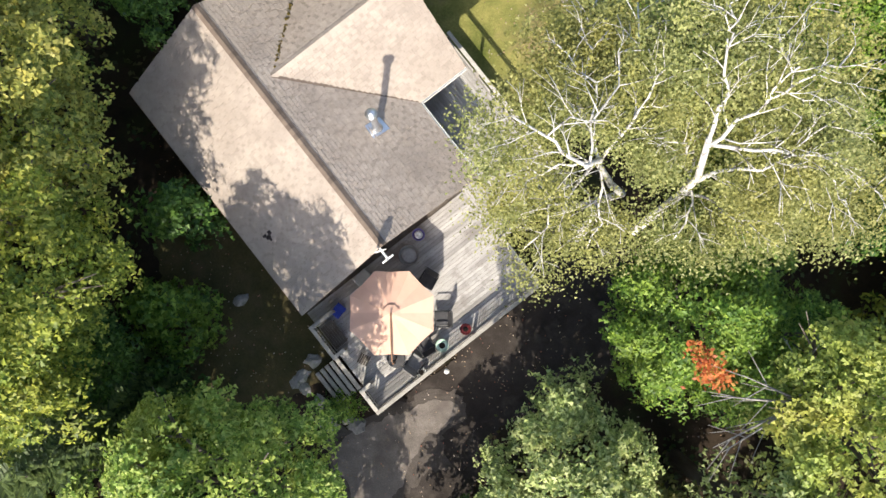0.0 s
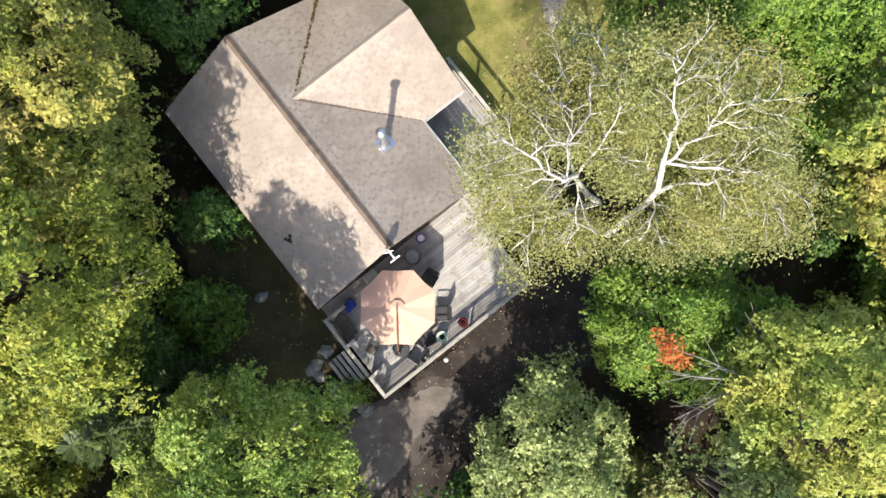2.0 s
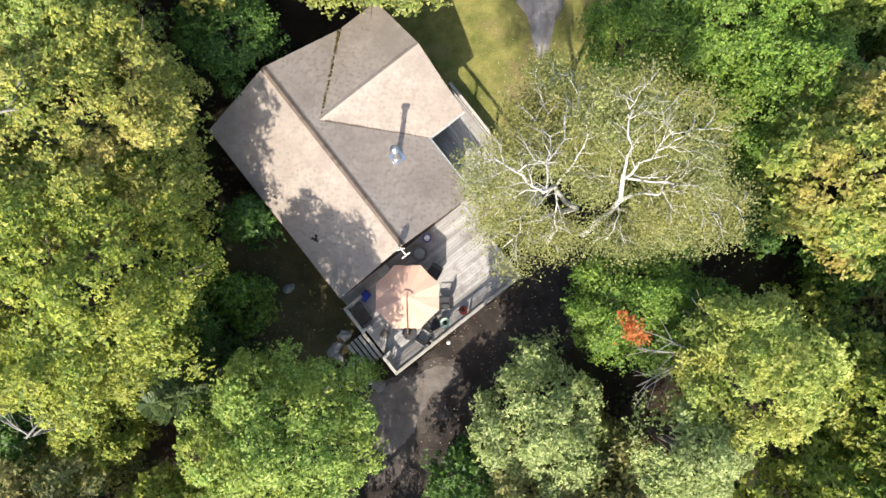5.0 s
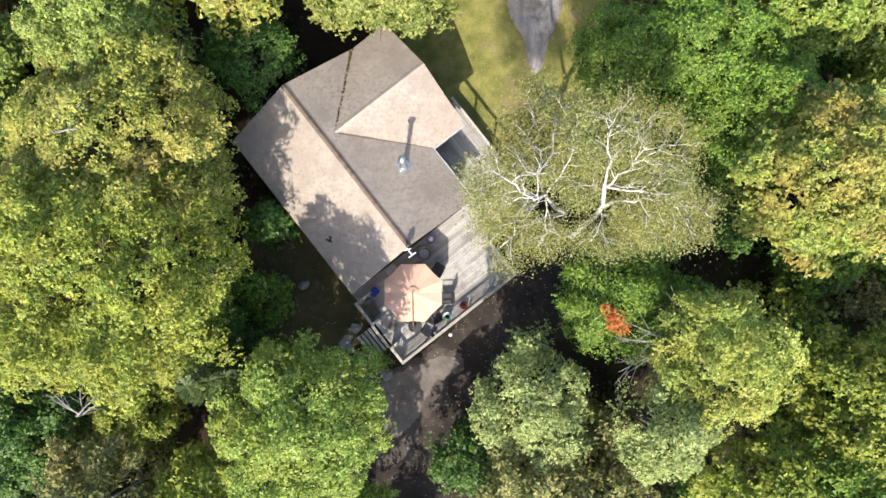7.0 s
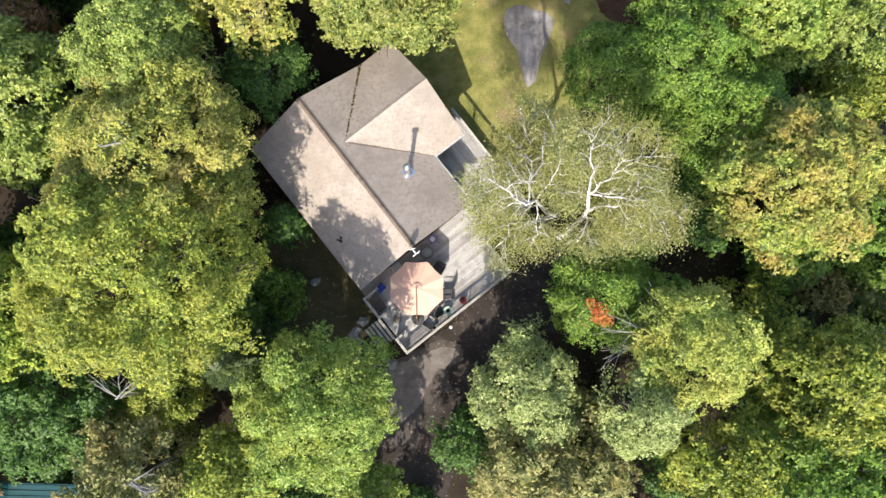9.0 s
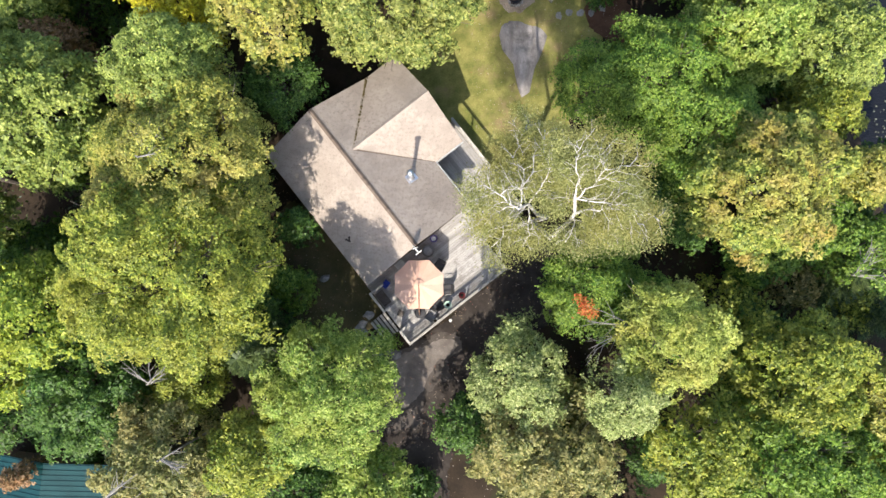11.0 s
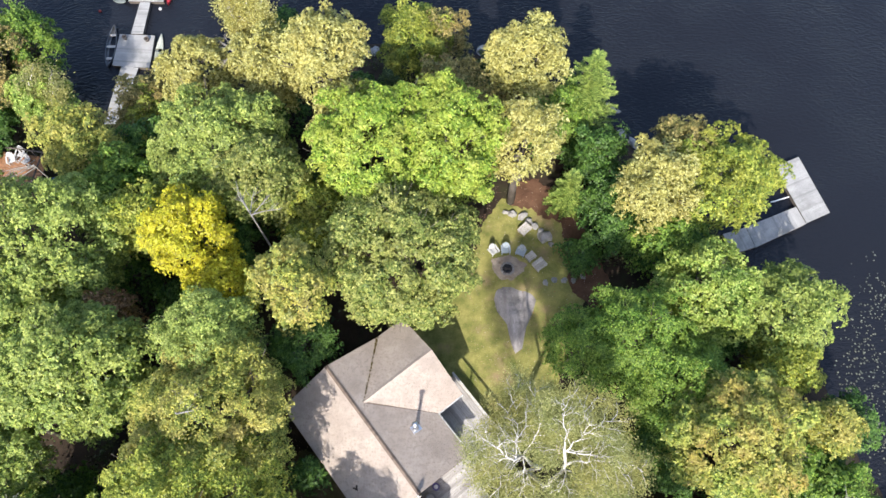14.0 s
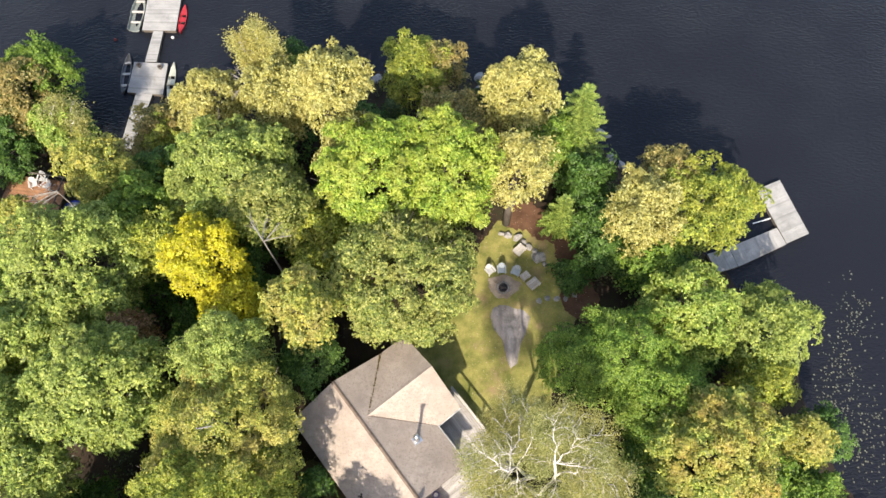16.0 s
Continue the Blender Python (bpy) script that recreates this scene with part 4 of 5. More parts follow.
for k in range(26):
    x, y = [(0.5, 40.2), (13.8, 32.6), (16.2, 29.8), (3.0, 38.6), (-6, 39.6), (18.6, 26.2)][k % 6]
    boulder(x + 1.4 * math.sin(k * 5.1), y + 0.9 * math.cos(k * 3.3), 0.4 + 0.3 * abs(math.sin(k * 2.2)), 0.35 + 0.2 * abs(math.cos(k)), 0.4, "grey shoreline boulder at the water's edge", k + 60, k * 37, "shoreline boulders")

# ---- fire pit and lawn chairs ----
fire = thing("fire_pit", pose(4.95, 17.85, ground_z(4.95, 17.85) + 0.04), "round stone fire pit with cold ashes", "fire pit")
part("ash_bed", Shape().lathe([(0.42, -0.05), (0.42, 0.055), (0.3, 0.065), (0.05, 0.05)], 22), ASH, fire)
for k in range(12):
    w_ = 2 * math.pi * k / 12
    bm = bmesh.new()
    bmesh.ops.create_icosphere(bm, subdivisions=1, radius=1)
    for v in bm.verts:
        n = 1 + 0.3 * noise.noise(v.co * 1.5 + Vector((k * 2.3, 0, 0)))
        v.co = Vector((v.co.x * 0.15 * n, v.co.y * 0.12 * n, v.co.z * 0.13 * n + 0.08))
    me = bpy.data.meshes.new("ring_stone")
    bm.to_mesh(me)
    bm.free()
    me.materials.append(STONE)
    ob = new("ring_stone", me)
    ob.parent = fire
    ob.matrix_basis = pose(0.46 * math.cos(w_), 0.46 * math.sin(w_), 0.04, 0, 0, math.degrees(w_) + 90)
part("grate", Shape().lathe([(0.30, 0.05), (0.33, 0.24), (0.31, 0.24), (0.28, 0.08)], 18), BLACK, fire, "rusty black fire ring")
for k in range(3):
    part("log", Shape().tube([(-0.2, -0.1 + 0.1 * k, 0.1), (0.22, 0.05 - 0.06 * k, 0.14)], [0.045, 0.04], 7), BARK, fire, "charred log")


def adirondack(m, material, label):
    ch = thing("adirondack_chair", m @ Matrix.Diagonal((0.84, 0.84, 0.92, 1)), label, "chair", "chairs round the fire pit")
    for k in range(5):
        part("seat_slat", Shape().box(-0.28, 0.28, -0.28 + 0.115 * k, -0.175 + 0.115 * k, 0.24 + 0.027 * k, 0.262 + 0.027 * k), material, ch)
    for k in range(5):
        x = -0.24 + 0.12 * k
        s = Shape()
        s.box(x - 0.052, x + 0.052, -0.012, 0.012, 0, 0.74 - 0.05 * abs(k - 2) ** 1.6, pose(0, -0.27, 0.22, 24))
        part("back_slat", s, material, ch)
    for x in (-0.36, 0.36):
        part("armrest", Shape().box(x - 0.075, x + 0.075, -0.42, 0.36, 0.53, 0.552, None, 0.006), material, ch)
        part("front_leg", Shape().box(x - 0.05, x + 0.02, 0.24, 0.30, 0, 0.528), material, ch)
        s = Shape()
        s.add([(x - 0.05, 0.3, 0.36), (x - 0.05, -0.62, 0.04), (x - 0.05, -0.62, -0.02), (x - 0.05, 0.3, 0.24), (x - 0.02, 0.3, 0.36), (x - 0.02, -0.62, 0.04), (x - 0.02, -0.62, -0.02), (x - 0.02, 0.3, 0.24)],
              [(0, 1, 2, 3), (7, 6, 5, 4), (0, 4, 5, 1), (1, 5, 6, 2), (2, 6, 7, 3), (3, 7, 4, 0)])
        part("side_rail", s, material, ch)
    return ch


def gz(x, y):
    return ground_z(x, y) + 0.055


adirondack(pose(3.95, 19.25, gz(3.95, 19.25), 0, 0, 215), PLASTICWHITE, "white slatted adirondack chair facing the fire pit")
adirondack(pose(4.85, 19.3, gz(4.85, 19.3), 0, 0, 183), PLASTICBLUE, "pale blue-grey adirondack chair facing the fire pit")
adirondack(pose(5.98, 19.1, gz(5.98, 19.1), 0, 0, 155), PLASTICBLUE, "pale blue adirondack chair turned to the fire pit")


def low_table(m, w_, d_, label, top=0.42, boards=5):
    t = thing("bench", m, label, "bench")
    for k in range(boards):
        a = -d_ / 2 + d_ * k / boards
        part("slat", Shape().box(-w_ / 2, w_ / 2, a + 0.008, a + d_ / boards - 0.008, top - 0.03, top), RAILWOOD, t)
    for x in (-w_ / 2 + 0.06, w_ / 2 - 0.11):
        part("leg", Shape().box(x, x + 0.05, -d_ / 2 + 0.03, d_ / 2 - 0.03, 0, top - 0.032), RAILWOOD, t)
    return t


low_table(pose(6.75, 18.75, gz(6.7, 18.7), 0, 0, 38), 0.75, 0.62, "weathered grey slatted bench near the fire pit")
low_table(pose(7.4, 18.1, gz(7.4, 18.1), 0, 0, 38), 0.95, 0.8, "grey slatted seat leaning open near the fire pit")
low_table(pose(6.4, 21.1, gz(6.4, 21.1), 0, 0, 45), 0.95, 0.75, "brown weathered low table near the boulders")


# ---- docks and boats ----
def dock(name, corners, z, label, across=True, board=0.145, group=""):
    """A floating dock section: boards across a frame, four plan corners in order along one side, back along the other."""
    a, b, c, d = [Vector((*p, 0)) for p in corners]
    root = thing(name, pose(a.x, a.y, z), label, "dock", group)
    ln = (b - a).length
    n = int(ln / board)
    for i in range(n):
        t0, t1 = (i + 0.04) / n, (i + 0.96) / n
        p = [a.lerp(b, t0) - a, a.lerp(b, t1) - a, d.lerp(c, t1) - a, d.lerp(c, t0) - a]
        part("plank", Shape().add([(q.x, q.y, -0.04) for q in p] + [(q.x, q.y, 0) for q in p], [(3, 2, 1, 0), (4, 5, 6, 7), (0, 1, 5, 4), (1, 2, 6, 5), (2, 3, 7, 6), (3, 0, 4, 7)]), DOCKWOOD, root)
    p = [q - a for q in (a, b, c, d)]
    mid = (p[0] + p[1] + p[2] + p[3]) / 4
    p = [q + (mid - q) * 0.02 for q in p]
    part("frame", Shape().add([(q.x, q.y, -0.45) for q in p] + [(q.x, q.y, -0.045) for q in p], [(3, 2, 1, 0), (4, 5, 6, 7), (0, 1, 5, 4), (1, 2, 6, 5), (2, 3, 7, 6), (3, 0, 4, 7)]), BARK, root)
    return root


DZ = -1.58
dock("floating_dock", [(31.8, 23.45), (30.1, 28.6), (27.9, 27.65), (29.72, 22.52)], DZ, "pale grey wooden dock head on the lake", group="east dock")
dock("dock_walkway", [(24.7, 22.15), (29.1, 23.98), (29.68, 22.46), (25.25, 20.4)], DZ - 0.005, "pale grey wooden dock walkway", group="east dock")
dock("dock_ramp", [(22.7, 21.5), (24.65, 22.1), (25.2, 20.4), (23.35, 19.8)], DZ + 0.03, "weathered wooden dock ramp at the shore", group="east dock")
mp = thing("mooring_pipe", pose(27.4, 24.3, DZ), "thin white pipe lying inside the dock slip", "pipe")
part("pipe", Shape().tube([(-0.2, 0.2, -0.3), (1.25, 0.55, 0.05)], [0.05, 0.05], 8), WHITE, mp)
dock("float_near", [(-29.35, 37.45), (-29.2, 40.8), (-26.0, 40.65), (-26.0, 37.2)], DZ, "square grey wooden float", group="north dock")
dock("gangway", [(-28.2, 40.85), (-27.9, 44.35), (-26.95, 44.35), (-27.1, 40.85)], DZ - 0.01, "narrow grey dock gangway", group="north dock")
dock("float_far", [(-29.0, 44.45), (-29.0, 50.2), (-25.7, 50.2), (-25.75, 44.4)], DZ, "long grey wooden float at the dock end", group="north dock")
dock("shore_walkway", [(-29.1, 31.5), (-28.5, 37.4), (-26.95, 37.2), (-28.0, 31.5)], DZ + 0.02, "grey walkway from the shore to the floats", group="north dock")


def hull(name, m, ln, beam, depth, material, label, category, deckmat=None, seats=2, square=False, kind_open=True):
    """A boat hull, lofted from sections; an inner skin makes the sides thick."""
    b = thing(name, m, label, category, "boats at the north dock")
    n, k = 13, 7

    def section(i, inset):
        t = -1 + 2 * i / (n - 1)
        wdt = beam / 2 * ((1 - abs(t) ** 2.4) if not (square and t < 0) else 1 - 0.12 * abs(t)) - inset
        wdt = max(wdt, 0.012)
        rise = 0.12 * abs(t) ** 3
        pts = []
        for j in range(k):
            a = math.pi * j / (k - 1)
            pts.append((t * (ln / 2 - inset * 1.5), wdt * math.cos(a), rise + depth * (1 - math.sin(a) ** 0.6) + (inset if 0 < j < k - 1 else 0)))
        return pts

    outer, inner = [section(i, 0) for i in range(n)], [section(i, 0.035) for i in range(n)]
    s = Shape()
    s.v = [p for sec in outer for p in sec] + [p for sec in inner for p in sec]
    o = n * k
    for i in range(n - 1):
        for j in range(k - 1):
            s.f.append((i * k + j, (i + 1) * k + j, (i + 1) * k + j + 1, i * k + j + 1))
            s.f.append((o + i * k + j + 1, o + (i + 1) * k + j + 1, o + (i + 1) * k + j, o + i * k + j))
        for j in (0, k - 1):
            s.f.append((i * k + j, o + i * k + j, o + (i + 1) * k + j, (i + 1) * k + j))
    for i in (0, n - 1):
        for j in range(k - 1):
            s.f.append((i * k + j, i * k + j + 1, o + i * k + j + 1, o + i * k + j))
    part("hull", s, material, b, smooth=False)
    if deckmat:
        for x0, x1 in ((-0.48, -0.2), (0.14, 0.48), (-0.09, 0.05)):
            s = Shape()
            m_ = 7
            for i in range(m_ + 1):
                t = (x0 + (x1 - x0) * i / m_) * 2
                wdt = max(beam / 2 * (1 - abs(t) ** 2.4) - 0.01, 0.01)
                z = depth + 0.12 * abs(t) ** 3
                s.v += [(t * ln / 2, -wdt, z), (t * ln / 2, 0, z + 0.07), (t * ln / 2, wdt, z), (t * ln / 2, 0, z - 0.05)]
            for i in range(m_):
                for q in range(4):
                    s.f.append((4 * i + q, 4 * i + (q + 1) % 4, 4 * i + 4 + (q + 1) % 4, 4 * i + 4 + q))
            s.f += [(3, 2, 1, 0), tuple(4 * m_ + q for q in range(4))]
            part("deck", s, deckmat, b)
        part("seat", Shape().box(-0.38 * ln / 4, -0.2 * ln / 4, -0.16, 0.16, 0.1, 0.17, None, 0.02), BLACK, b)
    else:
        for q in range(seats):
            x = ln * (-0.28 + 0.56 * q / max(1, seats - 1))
            w_ = beam / 2 * (1 - abs(2 * x / ln) ** 2.4) - 0.03
            part("thwart", Shape().box(x - 0.12, x + 0.12, -w_, w_, depth * 0.72, depth * 0.72 + 0.025), RAILWOOD, b)
    return b


BW = WATER_Z - 0.08
hull("canoe", pose(-29.85, 39.6, BW, 0, 0, 91), 4.5, 0.9, 0.36, ALU, "open aluminium canoe tied beside the float", "canoe", seats=3)
hull("kayak", pose(-25.5, 38.8, BW, 0, 0, 90), 4.3, 0.68, 0.28, KAYAK, "pale cream kayak tied beside the float", "kayak", deckmat=KAYAK)
hull("kayak", pose(-25.35, 45.95, BW, 0, 0, 88), 3.4, 0.7, 0.28, REDHULL, "red kayak tied beside the far float", "kayak", deckmat=REDHULL)
hull("rowing_boat", pose(-29.75, 46.7, BW, 0, 0, 88), 4.4, 1.35, 0.5, GREENHULL, "grey-green flat rowing boat beside the far float", "boat", seats=3, square=True)
for x, y, mt in ((-31.6, 43.6, REDPOT), (-26.1, 43.9, WHITE)):
    by_ = thing("buoy", pose(x, y, WATER_Z), "small round mooring buoy on the water", "buoy")
    part("ball", Shape().lathe([(0.03, -0.1), (0.13, -0.04), (0.15, 0.05), (0.1, 0.14), (0.03, 0.18)], 12), mt, by_)
for x, y in ((-28.6, 40.3), (-26.6, 40.1)):
    pot("dock_planter", pose(x, y, DZ), 0.22, 0.3, BARK, "dark planter of grass on the float")

# ---- neighbour's deck, pool and green-roofed shed ----
nd = thing("neighbour_deck", pose(-34.2, 24.9, 1.2, 0, 0, -8), "red-brown stained deck among the trees", "deck")
for k in range(26):
    part("plank", Shape().box(-2.6, 2.4, -1.9 + k * 0.16, -1.9 + k * 0.16 + 0.148, -0.04, 0), REDWOOD, nd)
part("frame", Shape().box(-2.55, 2.35, -1.85, 2.2, -0.25, -0.045), BARK, nd)
for x, y in ((-2.4, -1.7), (2.2, -1.7), (-2.4, 2.0), (2.2, 2.0)):
    part("post", Shape().box(x - 0.07, x + 0.07, y - 0.07, y + 0.07, -1.9, -0.25), BARK, nd)
part("rail", Shape().box(-2.6, 2.4, 2.2, 2.3, 0.86, 0.92).box(2.32, 2.42, -1.9, 2.18, 0.86, 0.92), BARK, nd)
for k in range(6):
    part("rail_post", Shape().box(-2.6 + k, -2.52 + k, 2.21, 2.29, -0.2, 0.858), BARK, nd)
for k in range(5):
    part("rail_post", Shape().box(2.33, 2.41, -1.85 + k * 0.9, -1.77 + k * 0.9, -0.2, 0.858), BARK, nd)
for x, y, r in ((-34.2, 26.4, 200), (-33.1, 26.3, 150), (-33.6, 26.95, 178)):
    adirondack(pose(x, y, 1.21, 0, 0, r), PLASTICWHITE, "white slatted adirondack chair on the stained deck")
pl = thing("paddling_pool", pose(-31.2, 24.6, ground_z(-31.2, 24.6) + 0.05), "small round blue paddling pool under branches", "pool")
part("ring", Shape().lathe([(0.9, 0), (0.98, 0.12), (0.95, 0.3), (0.86, 0.3), (0.82, 0.1)], 26), BLUE, pl)
part("water_surface", Shape().lathe([(0.83, 0.18), (0.83, 0.2), (0.2, 0.2)], 24), PLASTICBLUE, pl)

shed = thing("shed", pose(-24.3, -14.5, 0, 0, 0, -6), "shed with a teal ribbed metal roof among trees", "shed")
part("wall", Shape().box(-3.4, 3.4, -3.2, 2.2, -0.3, 2.2), SIDING, shed)
for sx in (-1, 1):
    s = slab([(0, -3.6, 3.3), (sx * 4.0, -3.6, 2.2), (sx * 4.0, 2.6, 2.2), (0, 2.6, 3.3)] if sx > 0 else [(0, 2.6, 3.3), (-4.0, 2.6, 2.2), (-4.0, -3.6, 2.2), (0, -3.6, 3.3)], 0.05)
    rf = part("roof", s, TEAL, shed)
    for k in range(20):
        y = -3.5 + k * 0.315
        part("rib", Shape().add([(0, y, 3.30), (0, y + 0.04, 3.30), (sx * 4, y + 0.04, 2.20), (sx * 4, y, 2.20), (0, y, 3.335), (0, y + 0.04, 3.335), (sx * 4, y + 0.04, 2.235), (sx * 4, y, 2.235)],
                                [(4, 5, 6, 7), (0, 4, 7, 3), (1, 2, 6, 5), (3, 7, 6, 2)]), TEAL, rf)


# ---- trees ----
TREE_WORDS = {"olive": "olive-green", "amber": "green and amber-tinted", "amber2": "green tree with orange-tinted", "pale": "pale green", "silver": "silvery pale green", "grey": "dense grey-green", "deep": "deep green",
              "green": "fresh green", "bright": "bright green", "lime": "lime-green", "lime2": "bright lime-green", "yellow": "yellow-green", "gold": "golden yellow", "straw": "straw-yellow", "rust": "rust-brown", "rusty": "brown-tinged green",
              "brownish": "brownish green", "pine": "light green", "pinedark": "dark green"}
tree_count = 0


def crown_leaves(rng, r, top, low, leaf, dense, skirt=True, many=1.0):
    """Leaves of a broad crown: star-shaped sprays over several heads of different height, a looser layer beneath and hanging sides. Heights from the foot."""
    seed = float(rng.uniform(0, 50))
    big = r > 1.7
    heads = [(rng.normal() * 0.08 * r, rng.normal() * 0.08 * r, top, r * (0.52 if big else 0.75))]
    n_heads = int(3 + 2.3 * r) if big else 3
    for i in range(n_heads):
        a = i * 2.399 + rng.uniform(-0.5, 0.5) + seed
        q = 0.32 + 0.68 * math.sqrt((i + 0.5) / n_heads)
        hr = r * rng.uniform(0.27, 0.44)
        d = (r * rng.uniform(0.95, 1.12) - hr) * q
        heads.append((d * math.cos(a), d * math.sin(a), top - r * rng.uniform(0.0, 0.36) - 0.30 * r * q ** 3, hr))
    mid = max(low, top - r * 0.95)
    H = np.array(heads)

    def height(x, y):
        d2 = ((H[:, 0] - x) ** 2 + (H[:, 1] - y) ** 2) / H[:, 3] ** 2
        i = int(np.argmax(H[:, 2] - H[:, 3] * 0.75 * d2 - 50 * (d2 > 1.15)))
        return H[i, 2] - H[i, 3] * 0.75 * d2[i], d2[i], i

    spots = []
    n_top = int(dense * 4.6 * math.pi * r * r) + 14
    for i in range(n_top):
        a = i * 2.399 + rng.uniform(-0.3, 0.3)
        q = math.sqrt((i + 0.5) / n_top) * rng.uniform(0.97, 1.03) * 1.12
        x, y = r * q * math.cos(a), r * q * math.sin(a)
        z, d2, h = height(x, y)
        if d2 > 1.15 and rng.random() < 0.9:
            continue
        ruf = noise.noise((x * 1.3 + seed, y * 1.3, seed))
        if ruf < -0.2 and rng.random() < 0.65:
            continue
        tilt = (x - H[h, 0], y - H[h, 1])
        spots.append((x, y, z + 1.0 * ruf + rng.normal() * 0.3, 1.0 + 0.35 * ruf, tilt, H[h, 3]))
        if i % 2 == 0:
            k = rng.uniform(0.8, 1.0)
            spots.append((x * k + rng.normal() * 0.2, y * k + rng.normal() * 0.2, z - rng.uniform(0.45, 1.4), 1.15, tilt, H[h, 3]))
    n_side = int(n_top * ((0.9 if r > 4 else 0.5) if skirt and top > 5.5 else 0.2))
    for i in range(n_side):
        a = i * 2.399 + 1.0
        q = r * rng.uniform(0.62, 0.95) * (0.93 + 0.12 * math.sin(5 * a + seed))
        z = mid - (mid - low) * rng.uniform(-0.15, 0.75) if top > 5.5 else rng.uniform(0.25, 0.8) * mid
        spots.append((q * math.cos(a), q * math.sin(a), z, 1.2, (math.cos(a), math.sin(a)), 1.0))
    pos, nrm = [], []
    for x, y, z, size, tilt, hr in spots:
        out = np.array([tilt[0] / hr * 0.6, tilt[1] / hr * 0.6, 0.95]) + rng.normal(size=3) * 0.28
        out /= np.linalg.norm(out)
        e1 = np.cross(out, [0.3, 1.0, 0.1])
        e1 /= np.linalg.norm(e1)
        e2 = np.cross(out, e1)
        arms = int(rng.integers(5, 8))
        m = int(rng.uniform(52, 80) * many)
        w = rng.integers(0, arms, m) * (2 * math.pi / arms) + rng.normal(size=m) * 0.17 + rng.uniform(0, 6.28)
        u = rng.uniform(0.05, 1, m)
        cr = size * rng.uniform(0.38, 0.66) * 1.05
        along = np.cos(w)[:, None] * e1 + np.sin(w)[:, None] * e2
        p = np.array([x, y, z]) + along * (u * cr)[:, None] - out * (u * u * cr * 0.55)[:, None]
        pos.append(p + rng.normal(size=(m, 3)) * 0.035)
        nrm.append(out * 0.75 + along * (0.45 * u)[:, None] + np.array([0, -0.2, 0.35]) + rng.normal(size=(m, 3)) * 0.42)
    pick = rng.choice(len(spots), min(len(spots), int(5 + r * 3)), replace=False)
    limbs = [(spots[i][0], spots[i][1], spots[i][2] - 0.35, 0.3 * r) for i in pick]
    return leaf_tris(rng, np.concatenate(pos), np.concatenate(nrm), leaf), limbs


def needle_leaves(rng, r, top, low):
    """Whorled boughs of a conifer, each a flat spray of long thin blades."""
    pos, vecs, wid, limbs = [], [], [], []
    layers = int((top - low) * 2.2)
    for i in range(layers):
        t = i / layers
        z = top - 0.15 - (top - low) * t
        br = r * (0.12 + 0.88 * t ** 0.75)
        nb = 5 + int(4 * t)
        for k in range(nb):
            a = 2 * math.pi * k / nb + i * 0.7 + rng.uniform(-0.2, 0.2)
            ln = br * rng.uniform(0.75, 1.1)
            d = np.array([math.cos(a), math.sin(a), -0.12 - 0.25 * t])
            n = int(14 + ln * 46)
            q = rng.uniform(0.12, 1, n)
            base = np.array([0, 0, z]) + d * (q * ln)[:, None]
            base[:, 2] += 0.25 * (q * ln) ** 1.3 * 0.2
            side = rng.choice([-1, 1], n) * rng.uniform(0.5, 1.2, n)
            b = a + side
            v = np.stack([np.cos(b), np.sin(b), rng.uniform(-0.1, 0.45, n)], 1)
            pos.append(base)
            vecs.append(v * (rng.uniform(0.18, 0.36, n) * (1.15 - 0.5 * q))[:, None])
            limbs.append((d[0] * ln, d[1] * ln, z + d[2] * ln, z))
    pos, vecs = np.concatenate(pos), np.concatenate(vecs)
    side = np.cross(vecs, np.array([0, 0, 1.0]))
    side /= np.linalg.norm(side, axis=1, keepdims=True)
    side *= 0.045
    up = np.array([0, 0, 0.03])
    return np.stack([pos - side, pos + side, pos + vecs + side * 0.4 + up, pos + vecs - side * 0.4 + up], 1), limbs


